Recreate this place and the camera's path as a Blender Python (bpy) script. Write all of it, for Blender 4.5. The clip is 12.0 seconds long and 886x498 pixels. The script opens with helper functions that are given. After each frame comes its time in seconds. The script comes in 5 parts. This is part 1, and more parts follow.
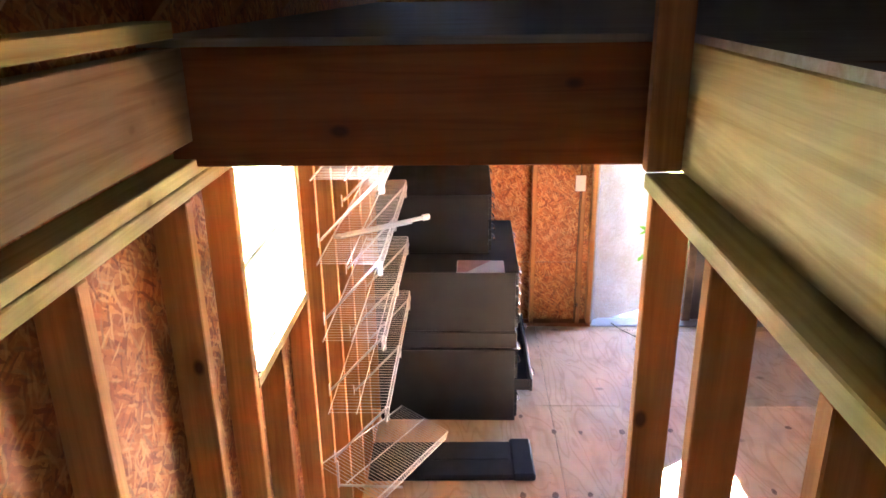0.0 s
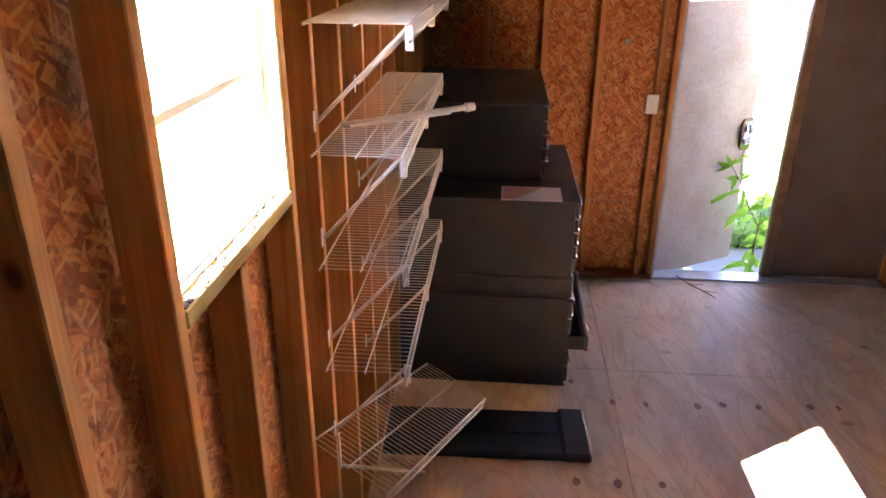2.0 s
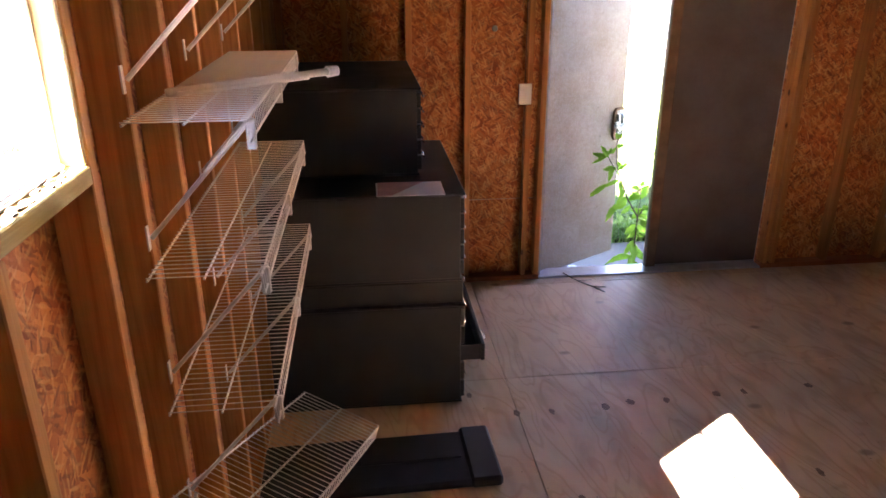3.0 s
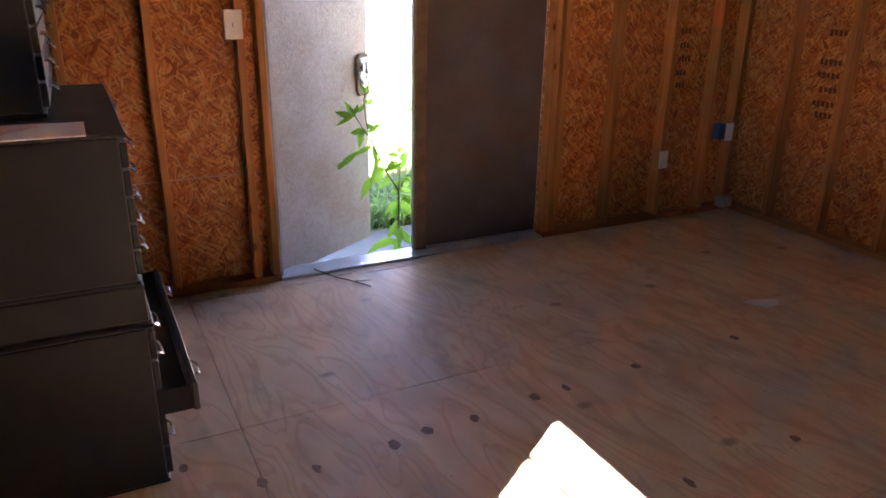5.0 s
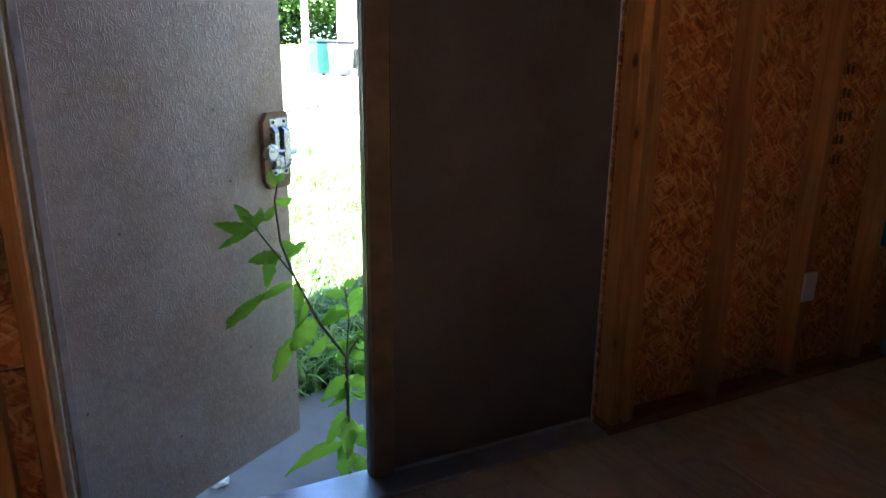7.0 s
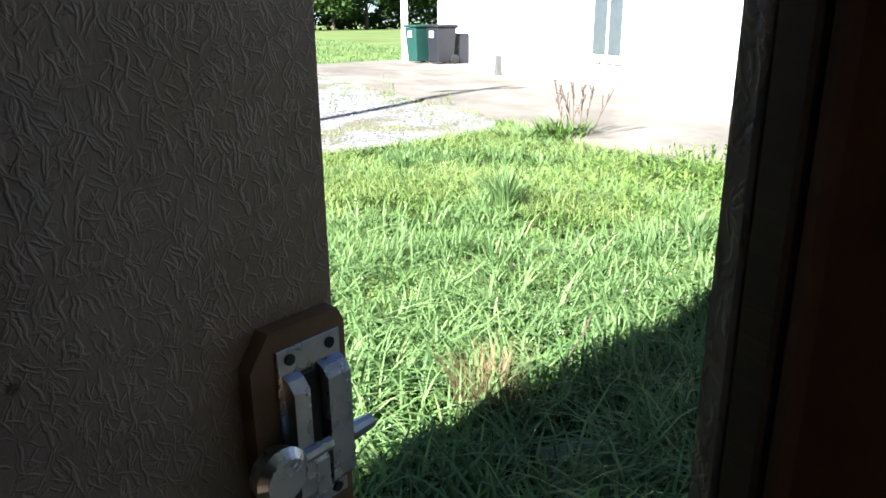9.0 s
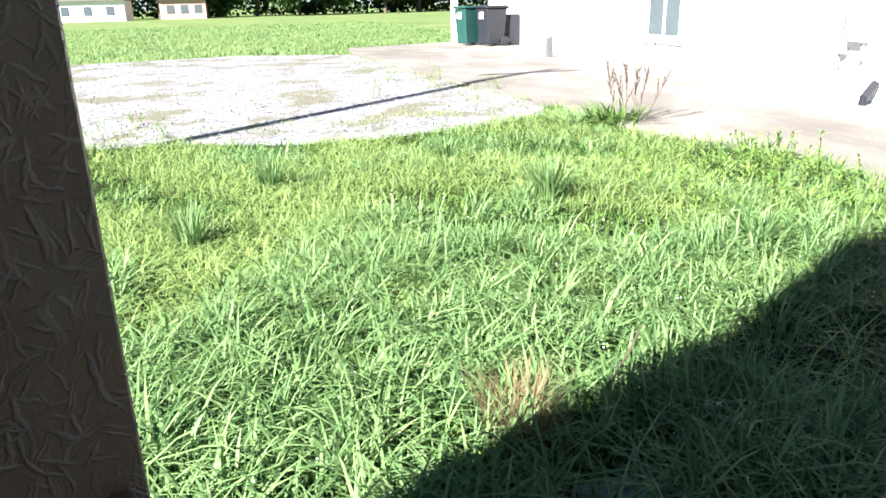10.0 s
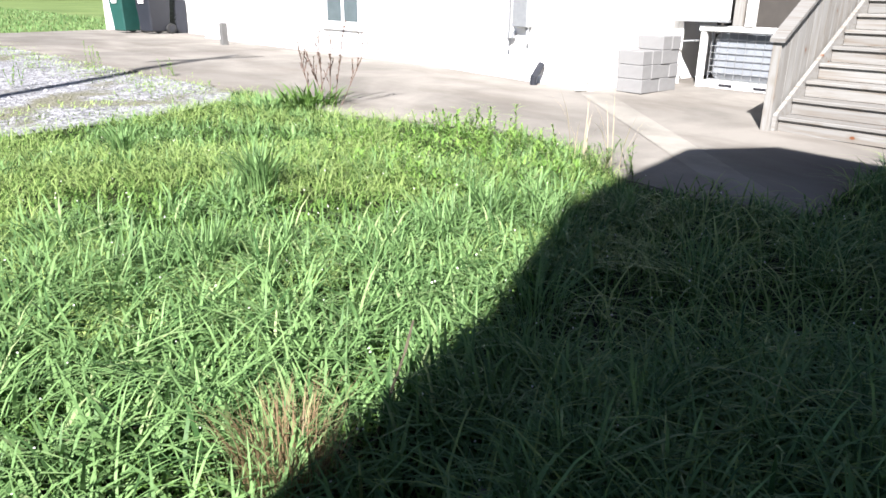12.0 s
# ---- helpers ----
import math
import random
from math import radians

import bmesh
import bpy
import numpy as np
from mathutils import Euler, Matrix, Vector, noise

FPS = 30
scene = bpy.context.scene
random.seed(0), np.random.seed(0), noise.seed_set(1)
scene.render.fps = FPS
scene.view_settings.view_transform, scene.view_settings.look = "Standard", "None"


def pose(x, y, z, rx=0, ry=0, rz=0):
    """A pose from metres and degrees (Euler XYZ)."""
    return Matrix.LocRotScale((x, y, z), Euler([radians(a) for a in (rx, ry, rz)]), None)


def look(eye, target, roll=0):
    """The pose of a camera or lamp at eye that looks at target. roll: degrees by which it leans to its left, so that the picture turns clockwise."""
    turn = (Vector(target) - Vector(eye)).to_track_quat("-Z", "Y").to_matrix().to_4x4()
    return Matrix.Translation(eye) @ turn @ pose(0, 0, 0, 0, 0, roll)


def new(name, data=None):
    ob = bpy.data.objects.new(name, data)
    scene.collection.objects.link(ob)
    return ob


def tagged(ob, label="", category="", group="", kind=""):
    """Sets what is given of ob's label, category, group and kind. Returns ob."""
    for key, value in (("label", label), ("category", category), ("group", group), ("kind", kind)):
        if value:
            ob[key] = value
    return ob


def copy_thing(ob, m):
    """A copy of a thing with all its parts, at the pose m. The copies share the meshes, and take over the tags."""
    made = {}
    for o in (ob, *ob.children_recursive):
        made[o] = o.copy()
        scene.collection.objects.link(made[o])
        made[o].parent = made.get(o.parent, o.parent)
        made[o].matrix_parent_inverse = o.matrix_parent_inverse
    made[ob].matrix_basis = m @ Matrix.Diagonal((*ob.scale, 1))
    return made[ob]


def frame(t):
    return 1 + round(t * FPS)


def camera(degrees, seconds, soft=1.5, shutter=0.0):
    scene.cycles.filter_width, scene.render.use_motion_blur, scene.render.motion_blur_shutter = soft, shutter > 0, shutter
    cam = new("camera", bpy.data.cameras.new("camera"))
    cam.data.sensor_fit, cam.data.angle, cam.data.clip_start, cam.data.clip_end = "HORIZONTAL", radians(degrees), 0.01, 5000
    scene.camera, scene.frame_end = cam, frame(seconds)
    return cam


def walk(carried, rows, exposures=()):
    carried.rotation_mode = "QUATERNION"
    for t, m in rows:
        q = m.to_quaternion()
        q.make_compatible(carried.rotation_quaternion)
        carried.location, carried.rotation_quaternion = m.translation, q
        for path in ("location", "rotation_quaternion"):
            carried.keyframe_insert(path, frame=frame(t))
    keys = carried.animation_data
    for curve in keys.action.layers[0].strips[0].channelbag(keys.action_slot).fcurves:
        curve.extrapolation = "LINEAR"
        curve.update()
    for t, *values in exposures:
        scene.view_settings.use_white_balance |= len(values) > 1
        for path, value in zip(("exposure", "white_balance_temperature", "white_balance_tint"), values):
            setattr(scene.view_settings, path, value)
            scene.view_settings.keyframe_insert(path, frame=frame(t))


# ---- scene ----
cam = camera(63.4, 12.0, soft=1.6)
PATH = [
    (0, pose(0.264, 0.110, 2.883, 70.02, 0.81, 2.07)),
    (0.5, pose(0.238, 0.309, 2.820, 68.64, 0.57, 4.90)),
    (1, pose(0.144, 0.534, 2.621, 68.65, 0.51, 0.61)),
    (1.5, pose(0.106, 0.760, 2.474, 67.07, 0.08, 5.58)),
    (2, pose(0.161, 0.939, 2.377, 66.56, -0.28, 4.86)),
    (2.5, pose(0.121, 1.116, 2.239, 68.13, -0.47, -0.91)),
    (4.5, pose(0.335, 2.068, 1.688, 69.16, 0.22, -19.48)),
    (5, pose(0.476, 2.380, 1.518, 69.85, -0.79, -26.73)),
    (5.5, pose(0.646, 2.858, 1.483, 72.92, 0.65, -29.57)),
    (6, pose(0.933, 3.313, 1.437, 73.06, -0.10, -25.48)),
    (6.5, pose(1.188, 3.803, 1.401, 72.28, -1.69, -24.68)),
    (7, pose(1.486, 4.209, 1.362, 73.61, -0.52, -26.19)),
    (7.5, pose(1.751, 4.639, 1.377, 73.54, -2.05, -17.00)),
    (9.3, pose(1.960, 6.005, 1.393, 71.74, 0.72, -19.07)),
    (9.5, pose(1.978, 6.059, 1.368, 70.81, -0.25, -19.75)),
    (10, pose(2.138, 6.156, 1.381, 71.05, 1.28, -14.70)),
    (10.5, pose(2.144, 6.439, 1.288, 70.46, 1.71, -19.73)),
    (11, pose(2.210, 6.731, 1.151, 72.34, 0.04, -32.79)),
    (11.5, pose(2.185, 6.760, 1.167, 70.14, -1.15, -41.16)),
    (12, pose(2.204, 6.765, 1.163, 70.61, -0.68, -39.64)),
]
EXPOSURES = [(0, 8.45, 6250, 27), (1.0, 7.95, 6350, 29), (1.5, 7.45, 6550, 31), (2.5, 6.65, 6650, 30), (4.5, 6.5, 6550, 29), (5.5, 6.25, 6450, 26), (6.5, 5.0, 5750, 11), (7.5, 5.2, 5750, 11), (9.3, 2.2, 6150, 11), (9.5, 2.35, 6150, 12), (10, 2.45, 6150, 13), (10.5, 2.25, 6150, 13), (11, 2.0, 6100, 14), (11.5, 1.85, 6100, 14), (12, 1.95, 6100, 14)]
walk(cam, PATH, EXPOSURES)

# ---- light ----
SUN = Vector((0.6457, 0.4306, -0.6305))
world = bpy.data.worlds.new("sky")
scene.world = world
world.use_nodes = True
sky = world.node_tree.nodes.new("ShaderNodeTexSky")
sky.sky_type, sky.sun_disc = "NISHITA", False
sky.air_density, sky.dust_density = 0.5, 0.1
sky.sun_elevation, sky.sun_rotation = radians(39), math.atan2(-SUN.x, -SUN.y)
world.node_tree.links.new(sky.outputs[0], world.node_tree.nodes["Background"].inputs[0])
world.node_tree.nodes["Background"].inputs[1].default_value = 0.030
sun = new("sun", bpy.data.lights.new("sun", "SUN"))
sun.data.energy, sun.data.angle, sun.data.color = 5.0, radians(0.53), (1.0, 0.95, 0.87)
sun.matrix_world = look((-20, -12, 20), Vector((-20, -12, 20)) + SUN)


# ---- materials ----
class Mat:
    """A small writer for node materials."""

    def __init__(self, name):
        self.mat = bpy.data.materials.new(name)
        self.mat.use_nodes = True
        self.tree = self.mat.node_tree
        self.bsdf = self.tree.nodes["Principled BSDF"]

    def node(self, kind, **kw):
        n = self.tree.nodes.new(kind)
        for key, value in kw.items():
            if isinstance(value, bpy.types.NodeSocket):
                self.tree.links.new(value, n.inputs[key.replace("_", " ")])
            else:
                n.inputs[key.replace("_", " ")].default_value = value
        return n

    def link(self, a, b):
        self.tree.links.new(a, b)

    def coords(self, scale=(1, 1, 1), turn=(0, 0, 0), place="Object"):
        tc = self.tree.nodes.new("ShaderNodeTexCoord")
        mp = self.tree.nodes.new("ShaderNodeMapping")
        mp.vector_type = "TEXTURE"
        mp.inputs["Scale"].default_value = [1 / k for k in scale]
        mp.inputs["Rotation"].default_value = [radians(a) for a in turn]
        self.link(tc.outputs[place], mp.inputs["Vector"])
        return mp.outputs[0]

    def noise(self, vec, scale, detail=4.0, rough=0.55, distort=0.0):
        n = self.node("ShaderNodeTexNoise", Vector=vec, Scale=scale, Detail=detail, Roughness=rough, Distortion=distort)
        return n.outputs["Fac"]

    def ramp(self, fac, *stops):
        n = self.tree.nodes.new("ShaderNodeValToRGB")
        el = n.color_ramp.elements
        while len(el) < len(stops):
            el.new(0.5)
        for e, (p, c) in zip(el, stops):
            e.position = p
            e.color = (*c, 1) if isinstance(c, tuple) else (c, c, c, 1)
        self.link(fac, n.inputs[0])
        return n.outputs[0]

    def mix(self, fac, a, b, mode="MIX"):
        n = self.tree.nodes.new("ShaderNodeMix")
        n.data_type, n.blend_type = "RGBA", mode
        for sock, value in ((n.inputs[0], fac), (n.inputs[6], a), (n.inputs[7], b)):
            if isinstance(value, bpy.types.NodeSocket):
                self.link(value, sock)
            elif isinstance(value, tuple):
                sock.default_value = (*value, 1)
            else:
                sock.default_value = value
        return n.outputs[2]

    def bump(self, height, strength=0.3, distance=0.005, normal=None):
        n = self.node("ShaderNodeBump", Height=height, Strength=strength, Distance=distance)
        if normal is not None:
            self.link(normal, n.inputs["Normal"])
        self.link(n.outputs[0], self.bsdf.inputs["Normal"])
        return n.outputs[0]

    def base(self, color):
        if isinstance(color, tuple):
            self.bsdf.inputs["Base Color"].default_value = (*color, 1)
        else:
            self.link(color, self.bsdf.inputs["Base Color"])

    def done(self, rough=0.6, metal=0.0, spec=0.4):
        self.bsdf.inputs["Metallic"].default_value = metal
        self.bsdf.inputs["Specular IOR Level"].default_value = spec
        if isinstance(rough, bpy.types.NodeSocket):
            self.link(rough, self.bsdf.inputs["Roughness"])
        else:
            self.bsdf.inputs["Roughness"].default_value = rough
        return self.mat


def plain(name, color, rough=0.5, metal=0.0, wear=0.12, scale=9.0, bump=0.05):
    m = Mat(name)
    v = m.coords()
    n1 = m.noise(v, scale, 5)
    n2 = m.noise(v, scale * 14, 3)
    low = tuple(c * (1 - wear) for c in color)
    high = tuple(min(1, c * (1 + wear)) for c in color)
    c = m.ramp(n1, (0.3, low), (0.7, high))
    m.base(m.mix(m.ramp(n2, (0.35, 0.0), (0.75, 0.25)), c, tuple(x * 0.8 for x in color)))
    m.bump(n2, bump, 0.002)
    return m.done(m.ramp(n1, (0.2, max(0, rough - 0.08)), (0.8, min(1, rough + 0.1))), metal)


def pine(name, axis, tone=(0.52, 0.215, 0.062)):
    """Framing lumber with its grain along one axis."""
    m = Mat(name)
    long, across = 1.1, 26.0
    sc = [across, across, across]
    sc[axis] = long
    v = m.coords(tuple(sc))
    info = m.tree.nodes.new("ShaderNodeObjectInfo")
    off = m.node("ShaderNodeVectorMath")
    off.operation = "ADD"
    m.link(v, off.inputs[0])
    mul = m.node("ShaderNodeMath")
    mul.operation = "MULTIPLY"
    m.link(info.outputs["Random"], mul.inputs[0])
    mul.inputs[1].default_value = 40
    m.link(mul.outputs[0], off.inputs[1])
    g = m.noise(off.outputs[0], 1.0, 6, 0.6, 1.2)
    fine = m.noise(off.outputs[0], 5.0, 4, 0.6)
    dark = tuple(c * k for c, k in zip(tone, (0.70, 0.60, 0.50)))
    lite = tuple(min(1, c * k) for c, k in zip(tone, (1.18, 1.22, 1.25)))
    c = m.ramp(g, (0.28, dark), (0.5, tone), (0.72, lite))
    c = m.mix(m.ramp(fine, (0.4, 0.0), (0.8, 0.35)), c, dark)
    ks = [5.5, 5.5, 5.5]
    ks[axis] = 3.4
    kn = m.node("ShaderNodeTexVoronoi", Vector=m.coords(tuple(ks)), Scale=1.0)
    knot = m.ramp(kn.outputs["Distance"], (0.055, 1.0), (0.10, 0.0))
    ring = m.ramp(kn.outputs["Distance"], (0.08, 0.55), (0.26, 0.0))
    c = m.mix(ring, c, dark)
    c = m.mix(knot, c, (0.13, 0.045, 0.015))
    vary = m.ramp(info.outputs["Random"], (0.0, 0.82), (1.0, 1.1))
    c = m.mix(1.0, c, vary, "MULTIPLY")
    m.base(c)
    m.bump(fine, 0.18, 0.002)
    return m.done(0.62, 0, 0.3)


def osb(name, normal, tones=None, gap=1.0, relief=0.4, lean=82):
    """Oriented strand board: overlapping wood flakes in several directions."""
    m = Mat(name)
    tc = m.tree.nodes.new("ShaderNodeTexCoord")
    sep = m.tree.nodes.new("ShaderNodeSeparateXYZ")
    com = m.tree.nodes.new("ShaderNodeCombineXYZ")
    m.link(tc.outputs["Object"], sep.inputs[0])
    m.link(sep.outputs["Y" if normal == "x" else "X"], com.inputs[0])
    m.link(sep.outputs["Z"], com.inputs[1])
    warp = m.node("ShaderNodeTexNoise", Vector=com.outputs[0], Scale=34.0, Detail=3.0)
    wm = m.node("ShaderNodeVectorMath")
    wm.operation = "MULTIPLY_ADD"
    m.link(warp.outputs["Color"], wm.inputs[0])
    wm.inputs[1].default_value = (0.016, 0.016, 0)
    m.link(com.outputs[0], wm.inputs[2])
    tone, height = None, None
    for k, (turn, sx, sy) in enumerate(((6, 13, 78), (97, 16, 84), (48, 14, 72), (-42, 15, 80), (-14, 11, 64), (70, 18, 96))):
        mp = m.tree.nodes.new("ShaderNodeMapping")
        mp.vector_type = "TEXTURE"
        mp.inputs["Rotation"].default_value[2] = radians(turn + lean)
        mp.inputs["Scale"].default_value = (1 / (sx * gap), 1 / (sy * gap), 1)
        mp.inputs["Location"].default_value = (3.7 * k, 1.3 * k, 0)
        m.link(wm.outputs[0], mp.inputs["Vector"])
        vo = m.node("ShaderNodeTexVoronoi", Vector=mp.outputs[0], Scale=1.0)
        vo.voronoi_dimensions = "2D"
        sc = m.tree.nodes.new("ShaderNodeSeparateColor")
        m.link(vo.outputs["Color"], sc.inputs[0])
        if tone is None:
            tone, height = sc.outputs[0], sc.outputs[2]
        else:
            pick = m.ramp(sc.outputs[1], (0.60, 0.0), (0.63, 1.0))
            tone = m.mix(pick, tone, sc.outputs[0])
            height = m.mix(pick, height, sc.outputs[2])
    tones = tones or ((0.29, 0.072, 0.012), (0.45, 0.125, 0.022), (0.55, 0.172, 0.034), (0.70, 0.28, 0.075))
    c = m.ramp(tone, (0.05, tones[0]), (0.28, tones[1]), (0.62, tones[2]), (0.95, tones[3]))
    for k, (turn, sx, sy) in enumerate(((8, 10, 66), (74, 12, 76), (-48, 11, 70), (40, 9, 58))):
        mp = m.tree.nodes.new("ShaderNodeMapping")
        mp.vector_type = "TEXTURE"
        mp.inputs["Rotation"].default_value[2] = radians(turn + lean)
        mp.inputs["Scale"].default_value = (1 / sx, 1 / sy, 1)
        mp.inputs["Location"].default_value = (5.1 * k, 2.3 * k, 0)
        m.link(wm.outputs[0], mp.inputs["Vector"])
        vo = m.node("ShaderNodeTexVoronoi", Vector=mp.outputs[0], Scale=1.0)
        vo.voronoi_dimensions = "2D"
        sc = m.tree.nodes.new("ShaderNodeSeparateColor")
        m.link(vo.outputs["Color"], sc.inputs[0])
        near = m.ramp(vo.outputs["Distance"], (0.2, 1.0), (0.4, 0.0))
        pale = m.mix(1.0, near, m.ramp(sc.outputs[0], (0.62, 0.0), (0.95, 0.7)), "MULTIPLY")
        c = m.mix(pale, c, (0.80, 0.42, 0.15))
        dark = m.mix(1.0, near, m.ramp(sc.outputs[1], (0.80, 0.0), (0.95, 0.6)), "MULTIPLY")
        c = m.mix(dark, c, (0.17, 0.04, 0.008))
    big = m.noise(com.outputs[0], 2.2, 3)
    c = m.mix(m.ramp(big, (0.4, 0.0), (0.8, 0.25)), c, tones[0])
    grain = m.noise(com.outputs[0], 160.0, 2)
    c = m.mix(m.ramp(grain, (0.5, 0.0), (0.8, 0.3)), c, tones[0])
    m.base(c)
    m.bump(height, relief, 0.004)
    return m.done(0.55, 0, 0.35)


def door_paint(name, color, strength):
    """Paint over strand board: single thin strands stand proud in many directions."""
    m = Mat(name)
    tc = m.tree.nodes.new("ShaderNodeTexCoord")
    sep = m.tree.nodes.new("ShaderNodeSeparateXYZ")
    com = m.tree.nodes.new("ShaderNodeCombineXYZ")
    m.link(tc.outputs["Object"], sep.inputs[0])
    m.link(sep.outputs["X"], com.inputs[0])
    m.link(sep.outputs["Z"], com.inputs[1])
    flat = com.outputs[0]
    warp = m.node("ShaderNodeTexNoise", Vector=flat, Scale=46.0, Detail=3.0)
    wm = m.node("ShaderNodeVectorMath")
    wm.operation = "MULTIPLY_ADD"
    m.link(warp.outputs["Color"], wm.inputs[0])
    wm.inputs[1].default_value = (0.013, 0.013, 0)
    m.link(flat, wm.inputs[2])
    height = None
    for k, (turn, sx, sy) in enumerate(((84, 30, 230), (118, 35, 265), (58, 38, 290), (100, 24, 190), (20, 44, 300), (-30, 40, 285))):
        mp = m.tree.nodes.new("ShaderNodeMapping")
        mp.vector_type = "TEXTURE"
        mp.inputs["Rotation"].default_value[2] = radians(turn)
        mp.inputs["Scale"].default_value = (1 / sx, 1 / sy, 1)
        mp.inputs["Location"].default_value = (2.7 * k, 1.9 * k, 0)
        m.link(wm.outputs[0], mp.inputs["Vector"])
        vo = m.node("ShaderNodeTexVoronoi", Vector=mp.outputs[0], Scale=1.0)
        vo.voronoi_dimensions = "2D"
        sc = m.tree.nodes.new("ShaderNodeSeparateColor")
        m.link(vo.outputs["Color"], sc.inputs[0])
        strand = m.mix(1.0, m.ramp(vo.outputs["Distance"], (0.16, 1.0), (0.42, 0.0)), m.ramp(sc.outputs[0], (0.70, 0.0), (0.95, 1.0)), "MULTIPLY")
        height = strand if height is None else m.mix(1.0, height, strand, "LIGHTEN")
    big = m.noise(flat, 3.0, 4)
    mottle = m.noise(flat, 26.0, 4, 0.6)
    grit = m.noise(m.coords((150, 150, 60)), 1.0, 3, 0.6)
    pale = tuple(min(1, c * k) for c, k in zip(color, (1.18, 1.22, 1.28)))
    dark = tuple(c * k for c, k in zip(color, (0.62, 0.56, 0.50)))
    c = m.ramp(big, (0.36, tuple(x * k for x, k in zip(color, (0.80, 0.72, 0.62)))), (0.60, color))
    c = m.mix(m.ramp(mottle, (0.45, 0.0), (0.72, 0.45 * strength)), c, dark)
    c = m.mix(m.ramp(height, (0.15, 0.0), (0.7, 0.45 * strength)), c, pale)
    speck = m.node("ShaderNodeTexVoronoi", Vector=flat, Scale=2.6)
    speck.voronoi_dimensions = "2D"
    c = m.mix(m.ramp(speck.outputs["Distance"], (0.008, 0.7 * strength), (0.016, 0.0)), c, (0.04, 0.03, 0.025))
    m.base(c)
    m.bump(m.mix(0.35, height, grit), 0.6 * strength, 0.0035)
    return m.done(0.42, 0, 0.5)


def painted_strand(name, color):
    """Thick paint over strand board, with the strands showing as relief."""
    m = Mat(name)
    v = m.coords()
    n = m.noise(v, 7.0, 5)
    warp = m.coords((28, 28, 11), (0, 35, 20))
    warp2 = m.coords((34, 34, 12), (0, -30, -15))
    s1 = m.noise(warp, 1.6, 2, 0.5, 1.5)
    s2 = m.noise(warp2, 1.7, 2, 0.5, 1.5)
    rel = m.mix(0.5, m.ramp(s1, (0.52, 0.0), (0.60, 1.0)), m.ramp(s2, (0.54, 0.0), (0.61, 1.0)))
    lo = tuple(c * 0.72 for c in color)
    hi = tuple(min(1, c * 1.25) for c in color)
    c = m.ramp(n, (0.3, lo), (0.7, hi))
    c = m.mix(m.ramp(rel, (0.4, 0.0), (1.0, 0.3)), c, lo)
    m.base(c)
    m.bump(rel, 0.55, 0.003)
    return m.done(0.45, 0, 0.45)


def plywood(name):
    m = Mat(name)
    v = m.coords((2.4, 0.9, 1.0), (0, 0, 8))
    rings = m.noise(v, 1.6, 3, 0.5, 1.6)
    field = m.noise(m.coords((2.9, 0.8, 1.0), (0, 0, 6)), 1.5, 2.5, 0.45, 0.5)
    many = m.node("ShaderNodeMath")
    many.operation = "MULTIPLY"
    m.link(field, many.inputs[0])
    many.inputs[1].default_value = 65.0
    band = m.node("ShaderNodeMath")
    band.operation = "SINE"
    m.link(many.outputs[0], band.inputs[0])
    big = m.noise(m.coords(), 1.4, 4)
    fine = m.noise(m.coords((60, 8, 1), (0, 0, 6)), 1.6, 3)
    c = m.ramp(rings, (0.3, (0.62, 0.43, 0.27)), (0.5, (0.76, 0.56, 0.37)), (0.7, (0.82, 0.63, 0.44)))
    c = m.mix(m.ramp(band.outputs[0], (0.45, 0.0), (1.0, 0.30)), c, (0.48, 0.23, 0.105))
    c = m.mix(m.ramp(big, (0.4, 0.0), (0.8, 0.40)), c, (0.56, 0.46, 0.38))
    c = m.mix(m.ramp(fine, (0.55, 0.0), (0.9, 0.12)), c, (0.30, 0.18, 0.11))
    sp = m.node("ShaderNodeTexVoronoi", Vector=m.coords((2.1, 3.3, 1)), Scale=1.0)
    rim = m.ramp(sp.outputs["Distance"], (0.05, 1.0), (0.10, 0.0))
    c = m.mix(m.mix(0.55, (0.0, 0.0, 0.0), rim), c, (0.16, 0.10, 0.07))
    grit = m.node("ShaderNodeTexVoronoi", Vector=m.coords((14, 14, 1)), Scale=1.0)
    c = m.mix(m.ramp(grit.outputs["Distance"], (0.03, 0.7), (0.055, 0.0)), c, (0.12, 0.08, 0.06))
    m.base(c)
    m.bump(fine, 0.15, 0.002)
    return m.done(m.ramp(big, (0.2, 0.42), (0.8, 0.62)), 0, 0.4)


def blade_green(name, dark, lite, dry, through_light=0.35):
    m = Mat(name)
    geo = m.tree.nodes.new("ShaderNodeNewGeometry")
    n = m.noise(m.coords(), 0.9, 3)
    c = m.ramp(geo.outputs["Random Per Island"], (0.0, dark), (0.55, lite), (0.93, lite), (1.0, dry))
    c = m.mix(m.ramp(n, (0.35, 0.0), (0.7, 0.55)), c, tuple(0.5 * (a + b) for a, b in zip(dark, lite)))
    m.base(c)
    m.done(0.55, 0, 0.2)
    tr = m.tree.nodes.new("ShaderNodeBsdfTranslucent")
    m.link(c, tr.inputs["Color"])
    mx = m.tree.nodes.new("ShaderNodeMixShader")
    mx.inputs[0].default_value = through_light
    m.link(m.bsdf.outputs[0], mx.inputs[1])
    m.link(tr.outputs[0], mx.inputs[2])
    m.link(mx.outputs[0], m.tree.nodes["Material Output"].inputs["Surface"])
    return m.mat


